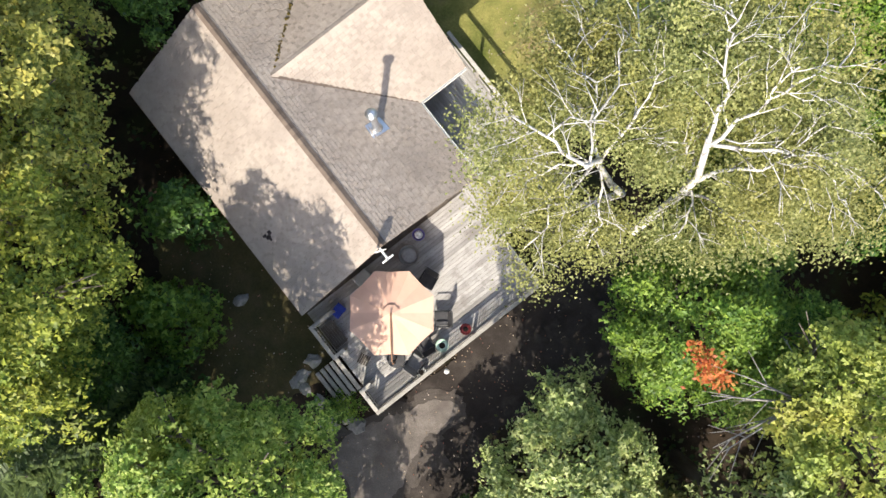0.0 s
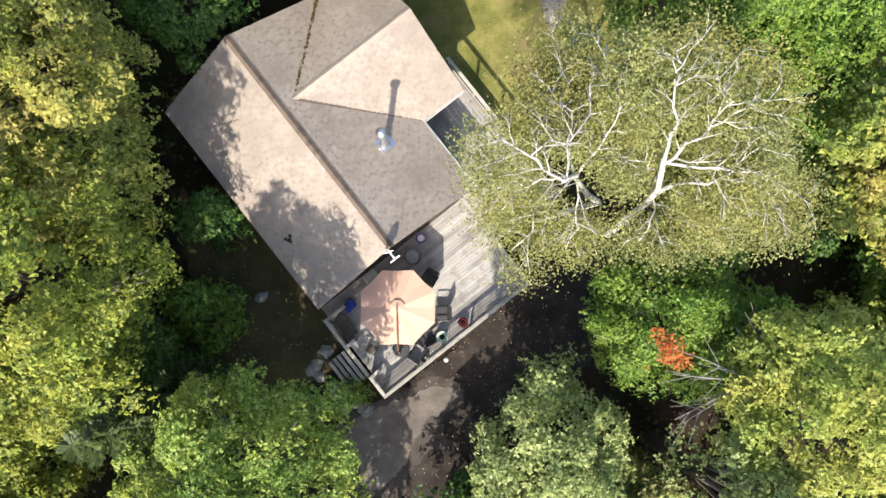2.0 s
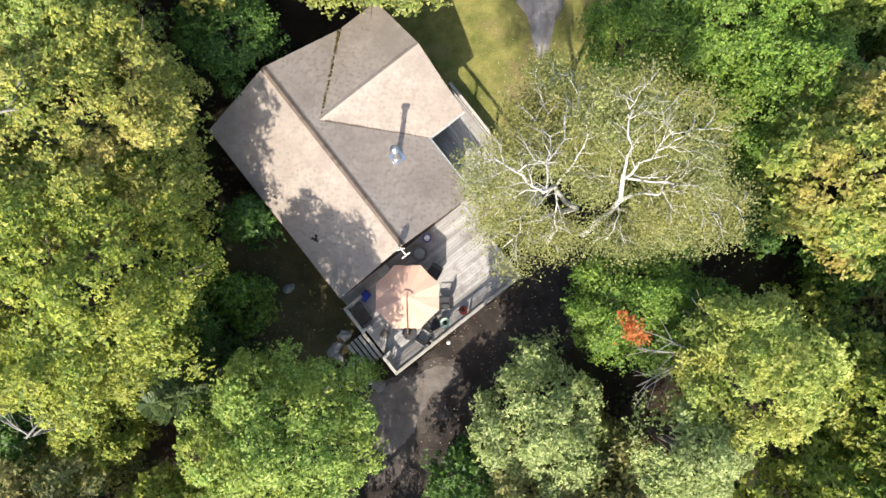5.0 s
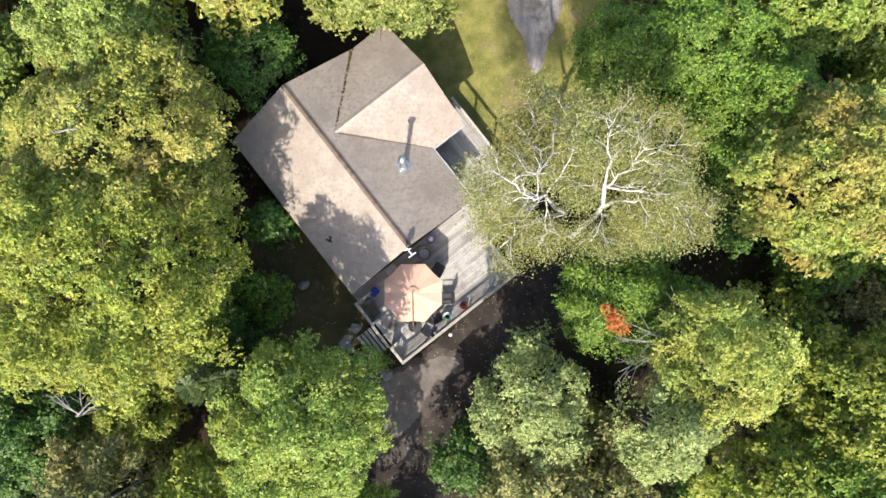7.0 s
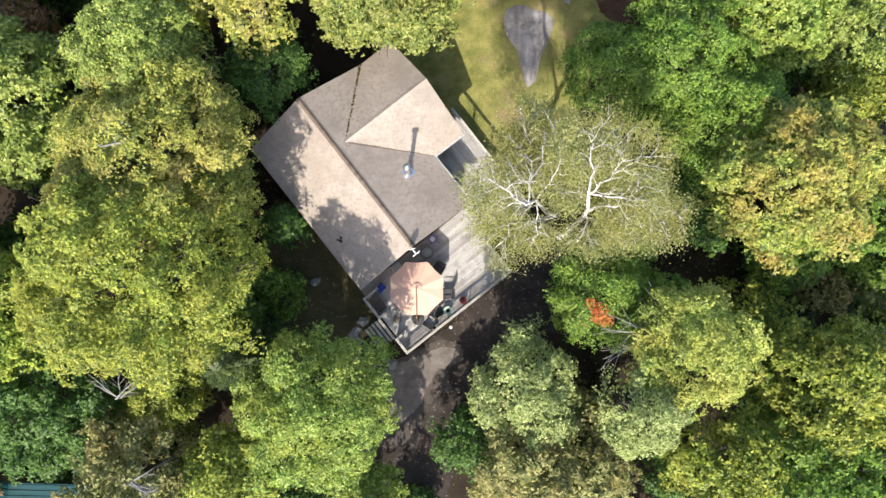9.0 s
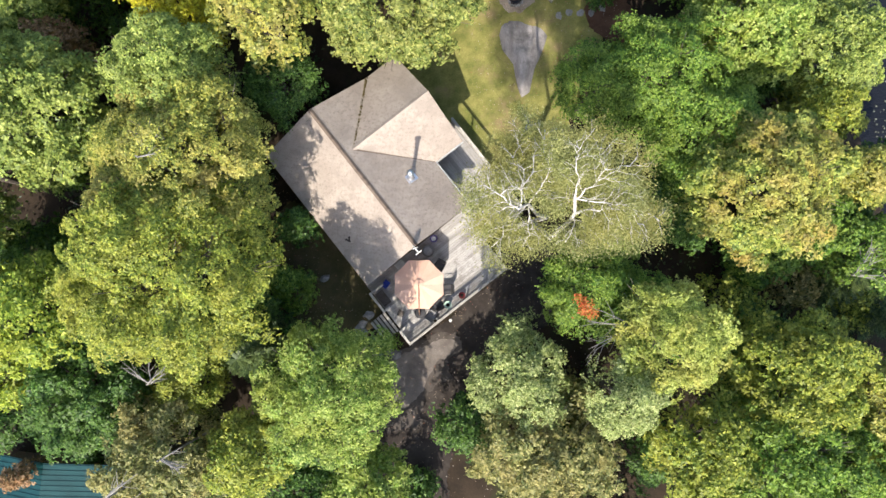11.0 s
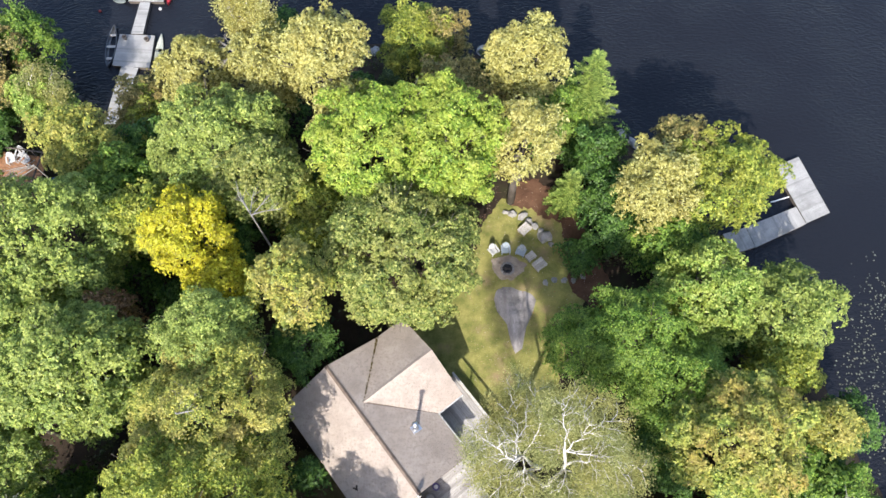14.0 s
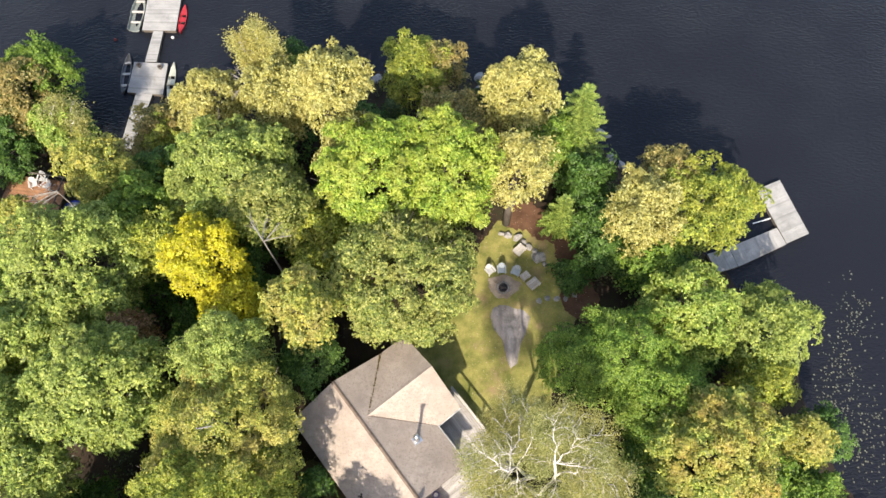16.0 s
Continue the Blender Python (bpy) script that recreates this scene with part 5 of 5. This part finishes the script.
def tree(kind, x, y, r, top, leaf=0.19, dense=1.0, skirt=True):
    global tree_count
    tree_count += 1
    rng = np.random.default_rng(tree_count * 17)
    z0 = ground_z(x, y)
    top = top - z0
    r = r * 1.1
    conifer = kind in ("pine", "pinedark")
    words = TREE_WORDS[kind]
    small = top < 5.2
    what = "conifer with feathery whorled boughs" if conifer else ("leafy shrub in the shade" if small else "broadleaf tree with a lumpy crown")
    if kind == "amber2":
        words = "green, orange-tinted"
    root = thing("shrub" if small and not conifer else ("conifer_tree" if conifer else "tree"), pose(x, y, z0 - 0.05), f"{words} {what}", "shrub" if small and not conifer else "tree", "forest trees")
    low = max(0.3, top - max(r * 2.0, top * 0.5)) if not small else 0.25
    if conifer:
        low = max(0.5, top - r * 3.2)
        q, limbs = needle_leaves(rng, r, top, low)
    else:
        near = leaf < 0.2 and top > 7 and abs(x) < 17 and -9 < y < 12
        q, limbs = crown_leaves(rng, r, top, low, 0.128 if near else leaf, dense, skirt, 1.8 if near else 1.0)
    ob = new("crown", (quads if conifer else tris)("crown", q, LEAF[kind]))
    ob.parent = root
    wood = Shape()
    tr = 0.05 + 0.018 * top
    lean = rng.uniform(-0.25, 0.25, 2)
    tz = top * (0.92 if conifer else 0.72)
    wood.tube([(0, 0, -0.2), (lean[0] * 0.4, lean[1] * 0.4, tz * 0.35), (lean[0], lean[1], tz * 0.7), (lean[0] * 0.8, lean[1] * 0.8, tz)], [tr * 1.25, tr, tr * 0.7, tr * 0.2], 8)
    part("trunk", wood, BARK, root, smooth=True)
    if not conifer:
        for lx, ly, lz, lr in limbs:
            f0 = rng.uniform(0.3, 0.6)
            sx, sy, sz = lean[0] * f0, lean[1] * f0, tz * f0 + 0.1
            s = Shape()
            s.tube([(sx, sy, sz), (lx * 0.45, ly * 0.45, sz + (lz - sz) * 0.6), (lx, ly, lz)], [tr * 0.45, tr * 0.3, tr * 0.1], 5)
            for b in range(3):
                w = rng.uniform(0, 6.28)
                s.tube([(lx * 0.7, ly * 0.7, sz + (lz - sz) * 0.8), (lx + lr * 0.6 * math.cos(w), ly + lr * 0.6 * math.sin(w), lz + lr * 0.35)], [tr * 0.16, tr * 0.04], 4)
            part("limb", s, BARK, root)
    return root


tree("amber", -13.2, 5.2, 4.2, 15.5)
tree("olive", -13.8, -0.2, 4.9, 16.5)
tree("pale", -21.9, 8.1, 3.8, 14.2)
tree("pale", -13.5, 9.8, 2.5, 15.0)
tree("rust", -21.5, 12.2, 1.4, 9.5)
tree("gold", -14.2, 13.5, 1.8, 11.0)
tree("amber", -9.1, 12.7, 2.2, 14.8)
tree("grey", -2.7, 16.2, 4.6, 13.4)
tree("deep", -9.5, 11.0, 2.2, 8.0)
tree("lime", -22.2, -2.4, 2.9, 13.0)
tree("lime", -25.3, -6.3, 2.0, 9.0)
tree("pinedark", -10.2, -4.8, 2.4, 11.6)
tree("bright", -6.0, -6.9, 3.6, 12.0)
tree("deep", -20.3, -7.3, 3.3, 9.0)
tree("olive", -14.1, -6.5, 2.0, 8.8)
tree("deep", -7.6, -10.6, 2.0, 7.4)
tree("brownish", -15.5, -10.7, 3.2, 10.6)
tree("olive", -10.3, -10.4, 2.3, 10.5)
tree("deep", -8.5, -5.4, 1.7, 6.4)
tree("bright", -4.1, -12.8, 2.3, 8.0)
tree("rust", -24.8, -12.4, 0.6, 5.2)
tree("deep", -24.3, 0.4, 2.3, 7.0)
tree("green", -9.5, -1.4, 1.5, 4.0)
tree("deep", -8.7, 2.6, 1.1, 5.0)
tree("green", -3.3, -4.9, 0.45, 0.9, 0.1, 0.5)
tree("deep", -3.9, -5.2, 0.5, 0.7, 0.1, 0.5)
tree("silver", 4.4, -6.3, 2.8, 9.8, skirt=False)
tree("silver", 9.6, -6.9, 1.8, 12.4, skirt=False)
tree("yellow", 11.95, -3.8, 2.8, 13.4, skirt=False)
tree("brownish", 5.9, -10.6, 4.0, 9.0)
tree("green", 8.8, -1.3, 2.8, 9.2)
tree("green", 11.6, -2.3, 2.2, 7.4)
tree("olive", 19.8, -6.1, 3.4, 11.0)
tree("green", 18.1, -10.6, 3.5, 11.0)
tree("olive", 14.4, -10.3, 2.9, 10.5, skirt=False)
tree("amber", 24.8, -7.6, 2.1, 9.5)
tree("deep", 1.7, -9.8, 1.8, 5.0)
tree("amber2", 17.6, 4.4, 3.8, 12.4)
tree("green", 12.4, 10.7, 3.5, 10.2)
tree("green", 9.1, 10.5, 2.5, 8.8)
tree("green", 15.2, 8.0, 3.2, 9.2)
tree("bright", 17.4, 13.8, 3.3, 10.0)
tree("pale", 23.4, 13.3, 3.2, 8.5)
tree("pinedark", 24.4, -0.7, 3.4, 6.0)
tree("pinedark", 27.0, -3.1, 2.1, 6.0)
tree("amber", 24.5, 5.2, 1.4, 8.0)
tree("deep", 14.8, 3.6, 2.2, 6.0)
tree("olive", 23.1, 9.5, 2.1, 7.0)
tree("gold", -16.3, 16.8, 2.7, 13.0)
tree("pale", -25.4, 16.0, 4.3, 14.2)
tree("pale", -15.6, 24.1, 4.6, 12.0)
tree("grey", -12.1, 21.4, 2.8, 12.0)
tree("straw", -8.0, 29.5, 2.8, 14.5)
tree("straw", -7.2, 25.5, 2.1, 12.0)
tree("olive", -2.3, 36.0, 2.9, 7.0)
tree("lime2", -4.8, 22.9, 3.9, 14.8)
tree("lime2", 0.2, 23.3, 3.7, 14.0)
tree("straw", 5.4, 23.7, 2.2, 13.0)
tree("straw", 6.0, 30.7, 2.7, 12.4)
tree("pine", 10.9, 30.3, 3.4, 10.4)
tree("rusty", 0.9, 29.4, 2.5, 9.5)
tree("straw", -12.9, 31.3, 2.7, 10.0)
tree("straw", -18.9, 31.6, 2.8, 9.0)
tree("green", -34.4, 36.4, 2.6, 6.0)
tree("bright", -31.6, 31.0, 2.1, 6.0)
tree("deep", -36.1, 32.2, 2.3, 5.0)
tree("amber", -25.7, 24.4, 2.6, 10.6)
tree("rusty", -23.9, 30.4, 2.7, 5.0)
tree("pine", 9.5, 23.2, 1.6, 6.2)
tree("deep", 11.7, 26.2, 2.0, 6.0)
tree("deep", 12.3, 22.7, 2.0, 5.0)
tree("straw", 15.0, 21.6, 2.8, 10.5)
tree("olive", 19.2, 22.1, 3.3, 10.4)
tree("olive", 23.5, 23.8, 1.7, 6.0)
tree("rusty", 17.0, 25.0, 2.1, 9.0)
tree("deep", 10.6, 18.6, 1.4, 2.5)
tree("amber", -32.3, 21.6, 1.4, 7.0)
tree("green", -23.0, 22.5, 2.6, 9.0)
tree("olive", -9.2, 19.8, 2.6, 9.0)
tree("pale", -27.4, 10.9, 2.5, 13.0)
tree("pinedark", -4.4, 32.4, 2.1, 5.0)
tree("pinedark", 3.7, 34.7, 2.2, 5.0)
tree("deep", -13.0, 38.0, 2.0, 4.0)
tree("deep", 15.2, 19.8, 2.2, 5.0)
# Unseen below the olive crown; enlarged to cast shade on the west roof.
tree("deep", -12.4, -3.0, 2.5, 8.6)
tree("deep", -1.5, -14.3, 1.5, 3.0)
tree("amber", 25.7, 5.3, 1.6, 6.0)
tree("deep", 25.3, 2.8, 2.4, 4.0)
tree("pale", -27.2, 5.6, 3.2, 13.2)
tree("olive", -30.2, 11.0, 3.0, 12.5)
tree("pale", -26.0, 2.4, 2.6, 12.5)
tree("green", -30.5, 6.5, 3.0, 11.5)
tree("olive", 26.6, -11.0, 2.6, 9.0)
tree("green", 22.6, -11.4, 2.6, 10.0)
tree("olive", -20.2, 18.6, 2.4, 10.5)
tree("deep", -36.6, 28.6, 2.4, 5.6)
tree("green", -38.2, 34.6, 2.6, 6.5)
tree("rusty", -38.4, 23.0, 2.0, 6.0)
tree("deep", 12.6, 20.4, 2.0, 4.6)
tree("deep", 17.6, 18.2, 2.2, 5.6)

# lower trees in the gaps of the wood
fill = np.random.default_rng(41)
made = 0
while made < 95:
    x, y = fill.uniform(-38, 30), fill.uniform(-19, 38)
    yard = (-11 < x < 10 and -6.5 < y < 8) or (-6 < x < 12.5 and 5 < y < 26) or (-7.5 < x < 4.5 and y < 0) or (-37 < x < -27 and 21 < y < 29) or (-29 < x < -19 and y < -10) or (9 < x < 14 and -9 < y < -5) or (-31 < x < -25 and y > 27)
    if yard or shore_distance(x, y) < 2.2:
        continue
    made += 1
    # Shade of the south-west corner is put into a darker leaf colour.
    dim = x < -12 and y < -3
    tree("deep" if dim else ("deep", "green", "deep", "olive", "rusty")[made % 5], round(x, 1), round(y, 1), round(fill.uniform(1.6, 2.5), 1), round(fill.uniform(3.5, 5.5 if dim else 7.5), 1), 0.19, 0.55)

# ---- birches ----
def birch(x, y, limbs, label, leaf, per_tip, bough=1.2, thick=0.2, droop=0.5, kind="birch"):
    """A white-barked tree. Each limb: the limb it forks from (-1: the ground), how far along that, its end, its girth.
    Limbs bend, bear forking boughs and twigs, and loose hanging sprays of small leaves."""
    rng = np.random.default_rng(int(abs(x) * 31 + abs(y) * 17))
    z0 = ground_z(x, y)
    root = thing("birch_tree", pose(x, y, z0 - 0.05), label, "tree", "birch trees")
    lines, tips = [], []

    def point(line, t):
        f = min(0.999, t) * (len(line) - 1)
        return line[int(f)].lerp(line[int(f) + 1], f - int(f))

    def crooked(a, b, bow, steps):
        d = b - a
        side = d.cross(Vector((0, 0, 1))).normalized() * bow * d.length
        out = []
        for i in range(steps + 1):
            t = i / steps
            w = math.sin(math.pi * t)
            jig = Vector(rng.normal(size=3)) * 0.04 * d.length * w
            out.append(a + d * t + side * w + Vector((0, 0, 0.1 * d.length * w)) + jig)
        return out

    for src, t, ex, ey, ez, girth in limbs:
        a = Vector((rng.uniform(-0.1, 0.1), rng.uniform(-0.1, 0.1), -0.2)) if src < 0 else point(lines[src], t)
        b = Vector((ex - x, ey - y, ez - z0))
        line = crooked(a, b, rng.uniform(-0.15, 0.15), 7)
        lines.append(line)
        r0, r1 = thick * girth, (thick * girth * 0.35 if src < 0 else 0.02)
        s = Shape()
        s.tube(line, [r0 + (r1 - r0) * i / 7 for i in range(8)], 8)
        part("stem" if src < 0 else "limb", s, BIRCH, root, smooth=True)
        if src < 0:
            continue
        head = (b - a).normalized()
        n = max(5, int((b - a).length * 2.8))
        for k in range(n):
            t = 0.06 + 0.94 * (k + rng.uniform(0, 0.7)) / n
            base = point(line, t)
            turn = (1 if k % 2 else -1) * rng.uniform(0.35, 1.15)
            d = Matrix.Rotation(turn, 3, "Z") @ head
            d = Vector((d.x, d.y, d.z * 0.4 + rng.uniform(-0.25, 0.25))).normalized()
            ln = bough * rng.uniform(0.55, 1.15) * (1.15 - 0.45 * t)
            g = Shape()
            rb = max(0.016, (r0 + (r1 - r0) * t) * 0.5)
            bl = crooked(base, base + d * ln, rng.uniform(-0.12, 0.12), 3)
            g.tube(bl, [rb, rb * 0.75, rb * 0.5, 0.009], 5)
            tips += [bl[2], bl[3]]
            for c in range(3):
                st = point(bl, rng.uniform(0.25, 0.9))
                e = st + (Matrix.Rotation(rng.uniform(-1.1, 1.1), 3, "Z") @ d + Vector((0, 0, rng.uniform(-0.1, 0.35)))) * ln * rng.uniform(0.35, 0.6)
                g.tube([st, st.lerp(e, 0.5) + Vector((0, 0, 0.04)), e], [rb * 0.45, rb * 0.3, 0.006], 4)
                tips.append(e)
            part("bough", g, BIRCH, root, smooth=True)
    pos, nrm = [], []
    for p in tips:
        m = int(per_tip * rng.uniform(0.35, 1.5))
        c = np.array(p) + rng.normal(size=3) * 0.2
        off = rng.normal(size=(m, 3)) * np.array([0.30, 0.30, 0.3])
        off[:, 2] -= droop
        pos.append(c + off)
        nrm.append(rng.normal(size=(m, 3)) * 0.45 + np.array([0, -0.15, 1.0]))
    ob = new("crown", tris("crown", leaf_tris(rng, np.concatenate(pos), np.concatenate(nrm), leaf, 0.8), LEAF[kind]))
    ob.parent = root
    return root


birch(4.5, 1.8, [(-1, 0, 6.4, 3.2, 13.3, 2.0), (-1, 0, 3.7, 2.6, 13.2, 1.5),
                 (0, 0.99, 6.1, 4.8, 15.2, 0.50), (0, 0.97, 7.6, 4.3, 15.0, 0.50), (0, 0.85, 8.7, 3.4, 14.2, 0.40), (0, 0.98, 9.4, 2.7, 13.4, 0.45), (0, 0.74, 8.9, 1.4, 11.6, 0.40), (0, 0.80, 10.9, 2.0, 12.2, 0.40),
                 (5, 0.35, 10.2, 1.6, 12.0, 0.30), (2, 0.85, 6.1, 5.5, 15.3, 0.22), (3, 0.60, 9.2, 4.9, 14.0, 0.25), (3, 0.90, 7.4, 5.5, 14.6, 0.22), (1, 0.99, 1.9, 4.0, 12.8, 0.45), (1, 0.78, 2.6, 0.9, 10.4, 0.40),
                 (1, 0.82, 5.3, 4.6, 14.0, 0.45), (0, 0.75, 5.7, 3.2, 13.0, 0.35), (1, 0.88, 4.4, 7.2, 11.8, 0.40), (1, 0.97, 3.1, 5.7, 12.4, 0.30), (1, 0.80, 4.2, 0.9, 10.6, 0.30), (0, 0.80, 6.3, 1.1, 11.0, 0.30),
                 (1, 0.90, 2.0, 2.6, 11.6, 0.30), (12, 0.50, 5.1, 6.6, 12.4, 0.25)],
      "large many-stemmed white birch with sparse olive-yellow leaves", 0.07, 125, 1.15, 0.105, 0.68)
birch(-14.6, 33.0, [(-1, 0, -14.7, 34.2, 7.0, 0.6), (0, 0.6, -14.7, 35.6, 10.2, 0.4), (0, 0.6, -15.9, 35.0, 9.4, 0.3), (0, 0.7, -13.6, 34.9, 9.4, 0.3), (0, 0.8, -15.2, 36.2, 9.0, 0.3)],
      "slender white birch leaning over the lake", 0.12, 110, 1.15, kind="straw")
birch(-30.2, 30.0, [(-1, 0, -30.4, 30.5, 4.6, 0.5), (0, 0.6, -30.7, 31.3, 7.0, 0.35), (0, 0.6, -31.3, 30.6, 6.2, 0.3), (0, 0.7, -29.8, 30.9, 6.2, 0.3)], "small white birch at the shoreline", 0.13, 50, 0.9)


# ---- dead branches, red maple spray, undergrowth ----
def dead_branch(x, y, z, ln, turn, label="bare grey dead branches standing among the crowns"):
    rng = np.random.default_rng(int(abs(x * 13 + y * 7)))
    z0 = ground_z(x, y)
    root = thing("dead_tree", pose(x, y, z0), label, "tree", "dead trees")
    top = z - z0
    part("trunk", Shape().tube([(0, 0, -0.1), (0.1, 0, top * 0.5), (0, 0.1, top)], [0.09, 0.07, 0.04], 6), DEADWOOD, root)
    for k in range(5):
        a = radians(turn) + rng.uniform(-1.3, 1.3)
        s = Shape()
        d = Vector((math.cos(a), math.sin(a), rng.uniform(0, 0.35)))
        b = Vector((0, 0.08, top * rng.uniform(0.93, 1.0)))
        e = b + d * ln * rng.uniform(0.6, 1.0)
        s.tube([b, b.lerp(e, 0.5) + Vector((0, 0, 0.1)), e], [0.045, 0.03, 0.01], 5)
        for c in range(4):
            w = a + rng.uniform(-0.9, 0.9)
            st = b.lerp(e, rng.uniform(0.3, 0.9))
            s.tube([st, st + Vector((math.cos(w), math.sin(w), 0.15)) * ln * 0.4], [0.018, 0.006], 4)
        part("limb", s, DEADWOOD, root)


def spots():
    dead_branch(-22.6, -1.2, 13.3, 2.0, 100)
    dead_branch(-24.6, -6.2, 9.6, 2.0, 150)
    dead_branch(-14.9, -6.2, 10.8, 1.5, 100)
    dead_branch(-13.6, -9.6, 12.6, 1.4, 45)
    dead_branch(-16.4, -11.6, 12.6, 2.2, 20)
    dead_branch(-11.9, 17.2, 12.5, 1.8, 80)
    dead_branch(-15.6, 32.4, 7.5, 2.2, 170)
    dead_branch(-29.6, 23.6, 6.0, 2.4, 170)
    dead_branch(23.6, -0.6, 6.4, 2.2, 20)
    dead_branch(10.2, -3.3, 9.7, 2.8, 150)
    dead_branch(-13.6, 4.6, 15.7, 1.6, 60)


spots()
rng = np.random.default_rng(77)
red = thing("red_maple_sapling", pose(7.7, -2.5, 0), "young maple with a spray of orange-red leaves", "tree")
part("trunk", Shape().tube([(0, 0, -0.1), (0.1, 0.2, 5), (0, 0.3, 9.6)], [0.08, 0.06, 0.02], 6), BARK, red)
pc = np.concatenate([np.array(c) + rng.normal(size=(60, 3)) * np.array([0.16, 0.16, 0.12]) for c in ((-0.45, 0.75, 9.9), (-0.3, 0.45, 10.1), (-0.05, 0.2, 10.0), (0.25, 0.0, 9.8), (-0.3, 0.1, 9.9), (0.0, -0.05, 9.6))])
ob = new("crown", quads("crown", leaf_quads(rng, pc, rng.normal(size=pc.shape) * 0.4 + np.array([0, 0, 1.0]), 0.13), LEAF["red"]))
ob.parent = red

# undergrowth on the forest floor, leaf litter, lily pads
pos, nrm = [], []
for i in range(900):
    x, y = rng.uniform(-36, 31), rng.uniform(-18, 40)
    if shore_distance(x, y) < 1.0 or (-12 < x < 12 and -6 < y < 26 and not (x < -8 and y > 4)) or (-7 < x < 3 and y < 0):
        continue
    z = ground_z(x, y)
    m = 26
    off = rng.normal(size=(m, 3)) * np.array([0.5, 0.5, 0.28]) + np.array([0, 0, rng.uniform(0.3, 1.3)])
    pos.append(np.array([x, y, z]) + off)
    nrm.append(rng.normal(size=(m, 3)) * 0.5 + np.array([0, 0, 1.0]))
pos, nrm = np.concatenate(pos), np.concatenate(nrm)
tagged(new("undergrowth", quads("undergrowth", leaf_quads(rng, pos, nrm, 0.24), LEAF["fern"])), "dark ferny undergrowth on the forest floor", "undergrowth", kind="stuff")
pos = []
while len(pos) < 5200:
    x, y = rng.uniform(-11, 13), rng.uniform(-17, 8)
    if rng.random() < 0.25:
        x, y = rng.uniform(2, 12), rng.uniform(9, 25)
    pos.append((x, y, ground_z(x, y) + 0.11))
pos = np.array(pos)
tagged(new("fallen_leaves", quads("fallen_leaves", leaf_quads(rng, pos, rng.normal(size=pos.shape) * 0.25 + np.array([0, 0, 1.0]), 0.068), LITTER)), "scattered brown and red fallen leaves", "leaves", kind="stuff")
pos = []
for i in range(660):
    c = ((32.6, 12.2, 0.9, 1.3), (31.0, 9.3, 1.3, 1.2), (33.6, 7.6, 1.8, 1.6), (35.5, 6.0, 2.2, 2.2), (31.5, 4.6, 1.6, 1.8), (34.5, 16.0, 1.0, 1.5))[i % 6]
    pos.append((c[0] + rng.normal() * c[2], c[1] + rng.normal() * c[3], WATER_Z + 0.02))
pos = np.array([p for p in pos if shore_distance(p[0], p[1]) < -0.8])
tagged(new("lily_pads", quads("lily_pads", leaf_quads(rng, pos, rng.normal(size=pos.shape) * 0.04 + np.array([0, 0, 1.0]), 0.16, 0.85), LILY)), "grey-green lily pads floating near the shore", "lily pads", kind="stuff")

# ---- deck boards and the nearest shingles, each one a piece ----
for i in range(33):
    y0 = -2.66 + i * 0.1415
    for j, (x0, x1) in enumerate(((-4.5, -0.9 + 1.2 * (i % 3)), (-0.895 + 1.2 * (i % 3), 3.16))):
        part("deck_board", Shape().box(x0, x1, y0, y0 + 0.135, DECK - 0.04, DECK, None, 0.004), DECKWOOD, deck)
for i in range(24):
    x0 = 3.165 + i * 0.1385
    y1 = 5.3 + 0.3 if x0 < V1 - 0.5 else 7.0
    part("deck_board", Shape().box(x0, x0 + 0.132, -0.38, y1, DECK - 0.045, DECK - 0.004, None, 0.004), DECKWOOD_B, deck)
for pv, pf in near_tabs:
    part("shingle", Shape().add(pv, pf), SHINGLE, house)
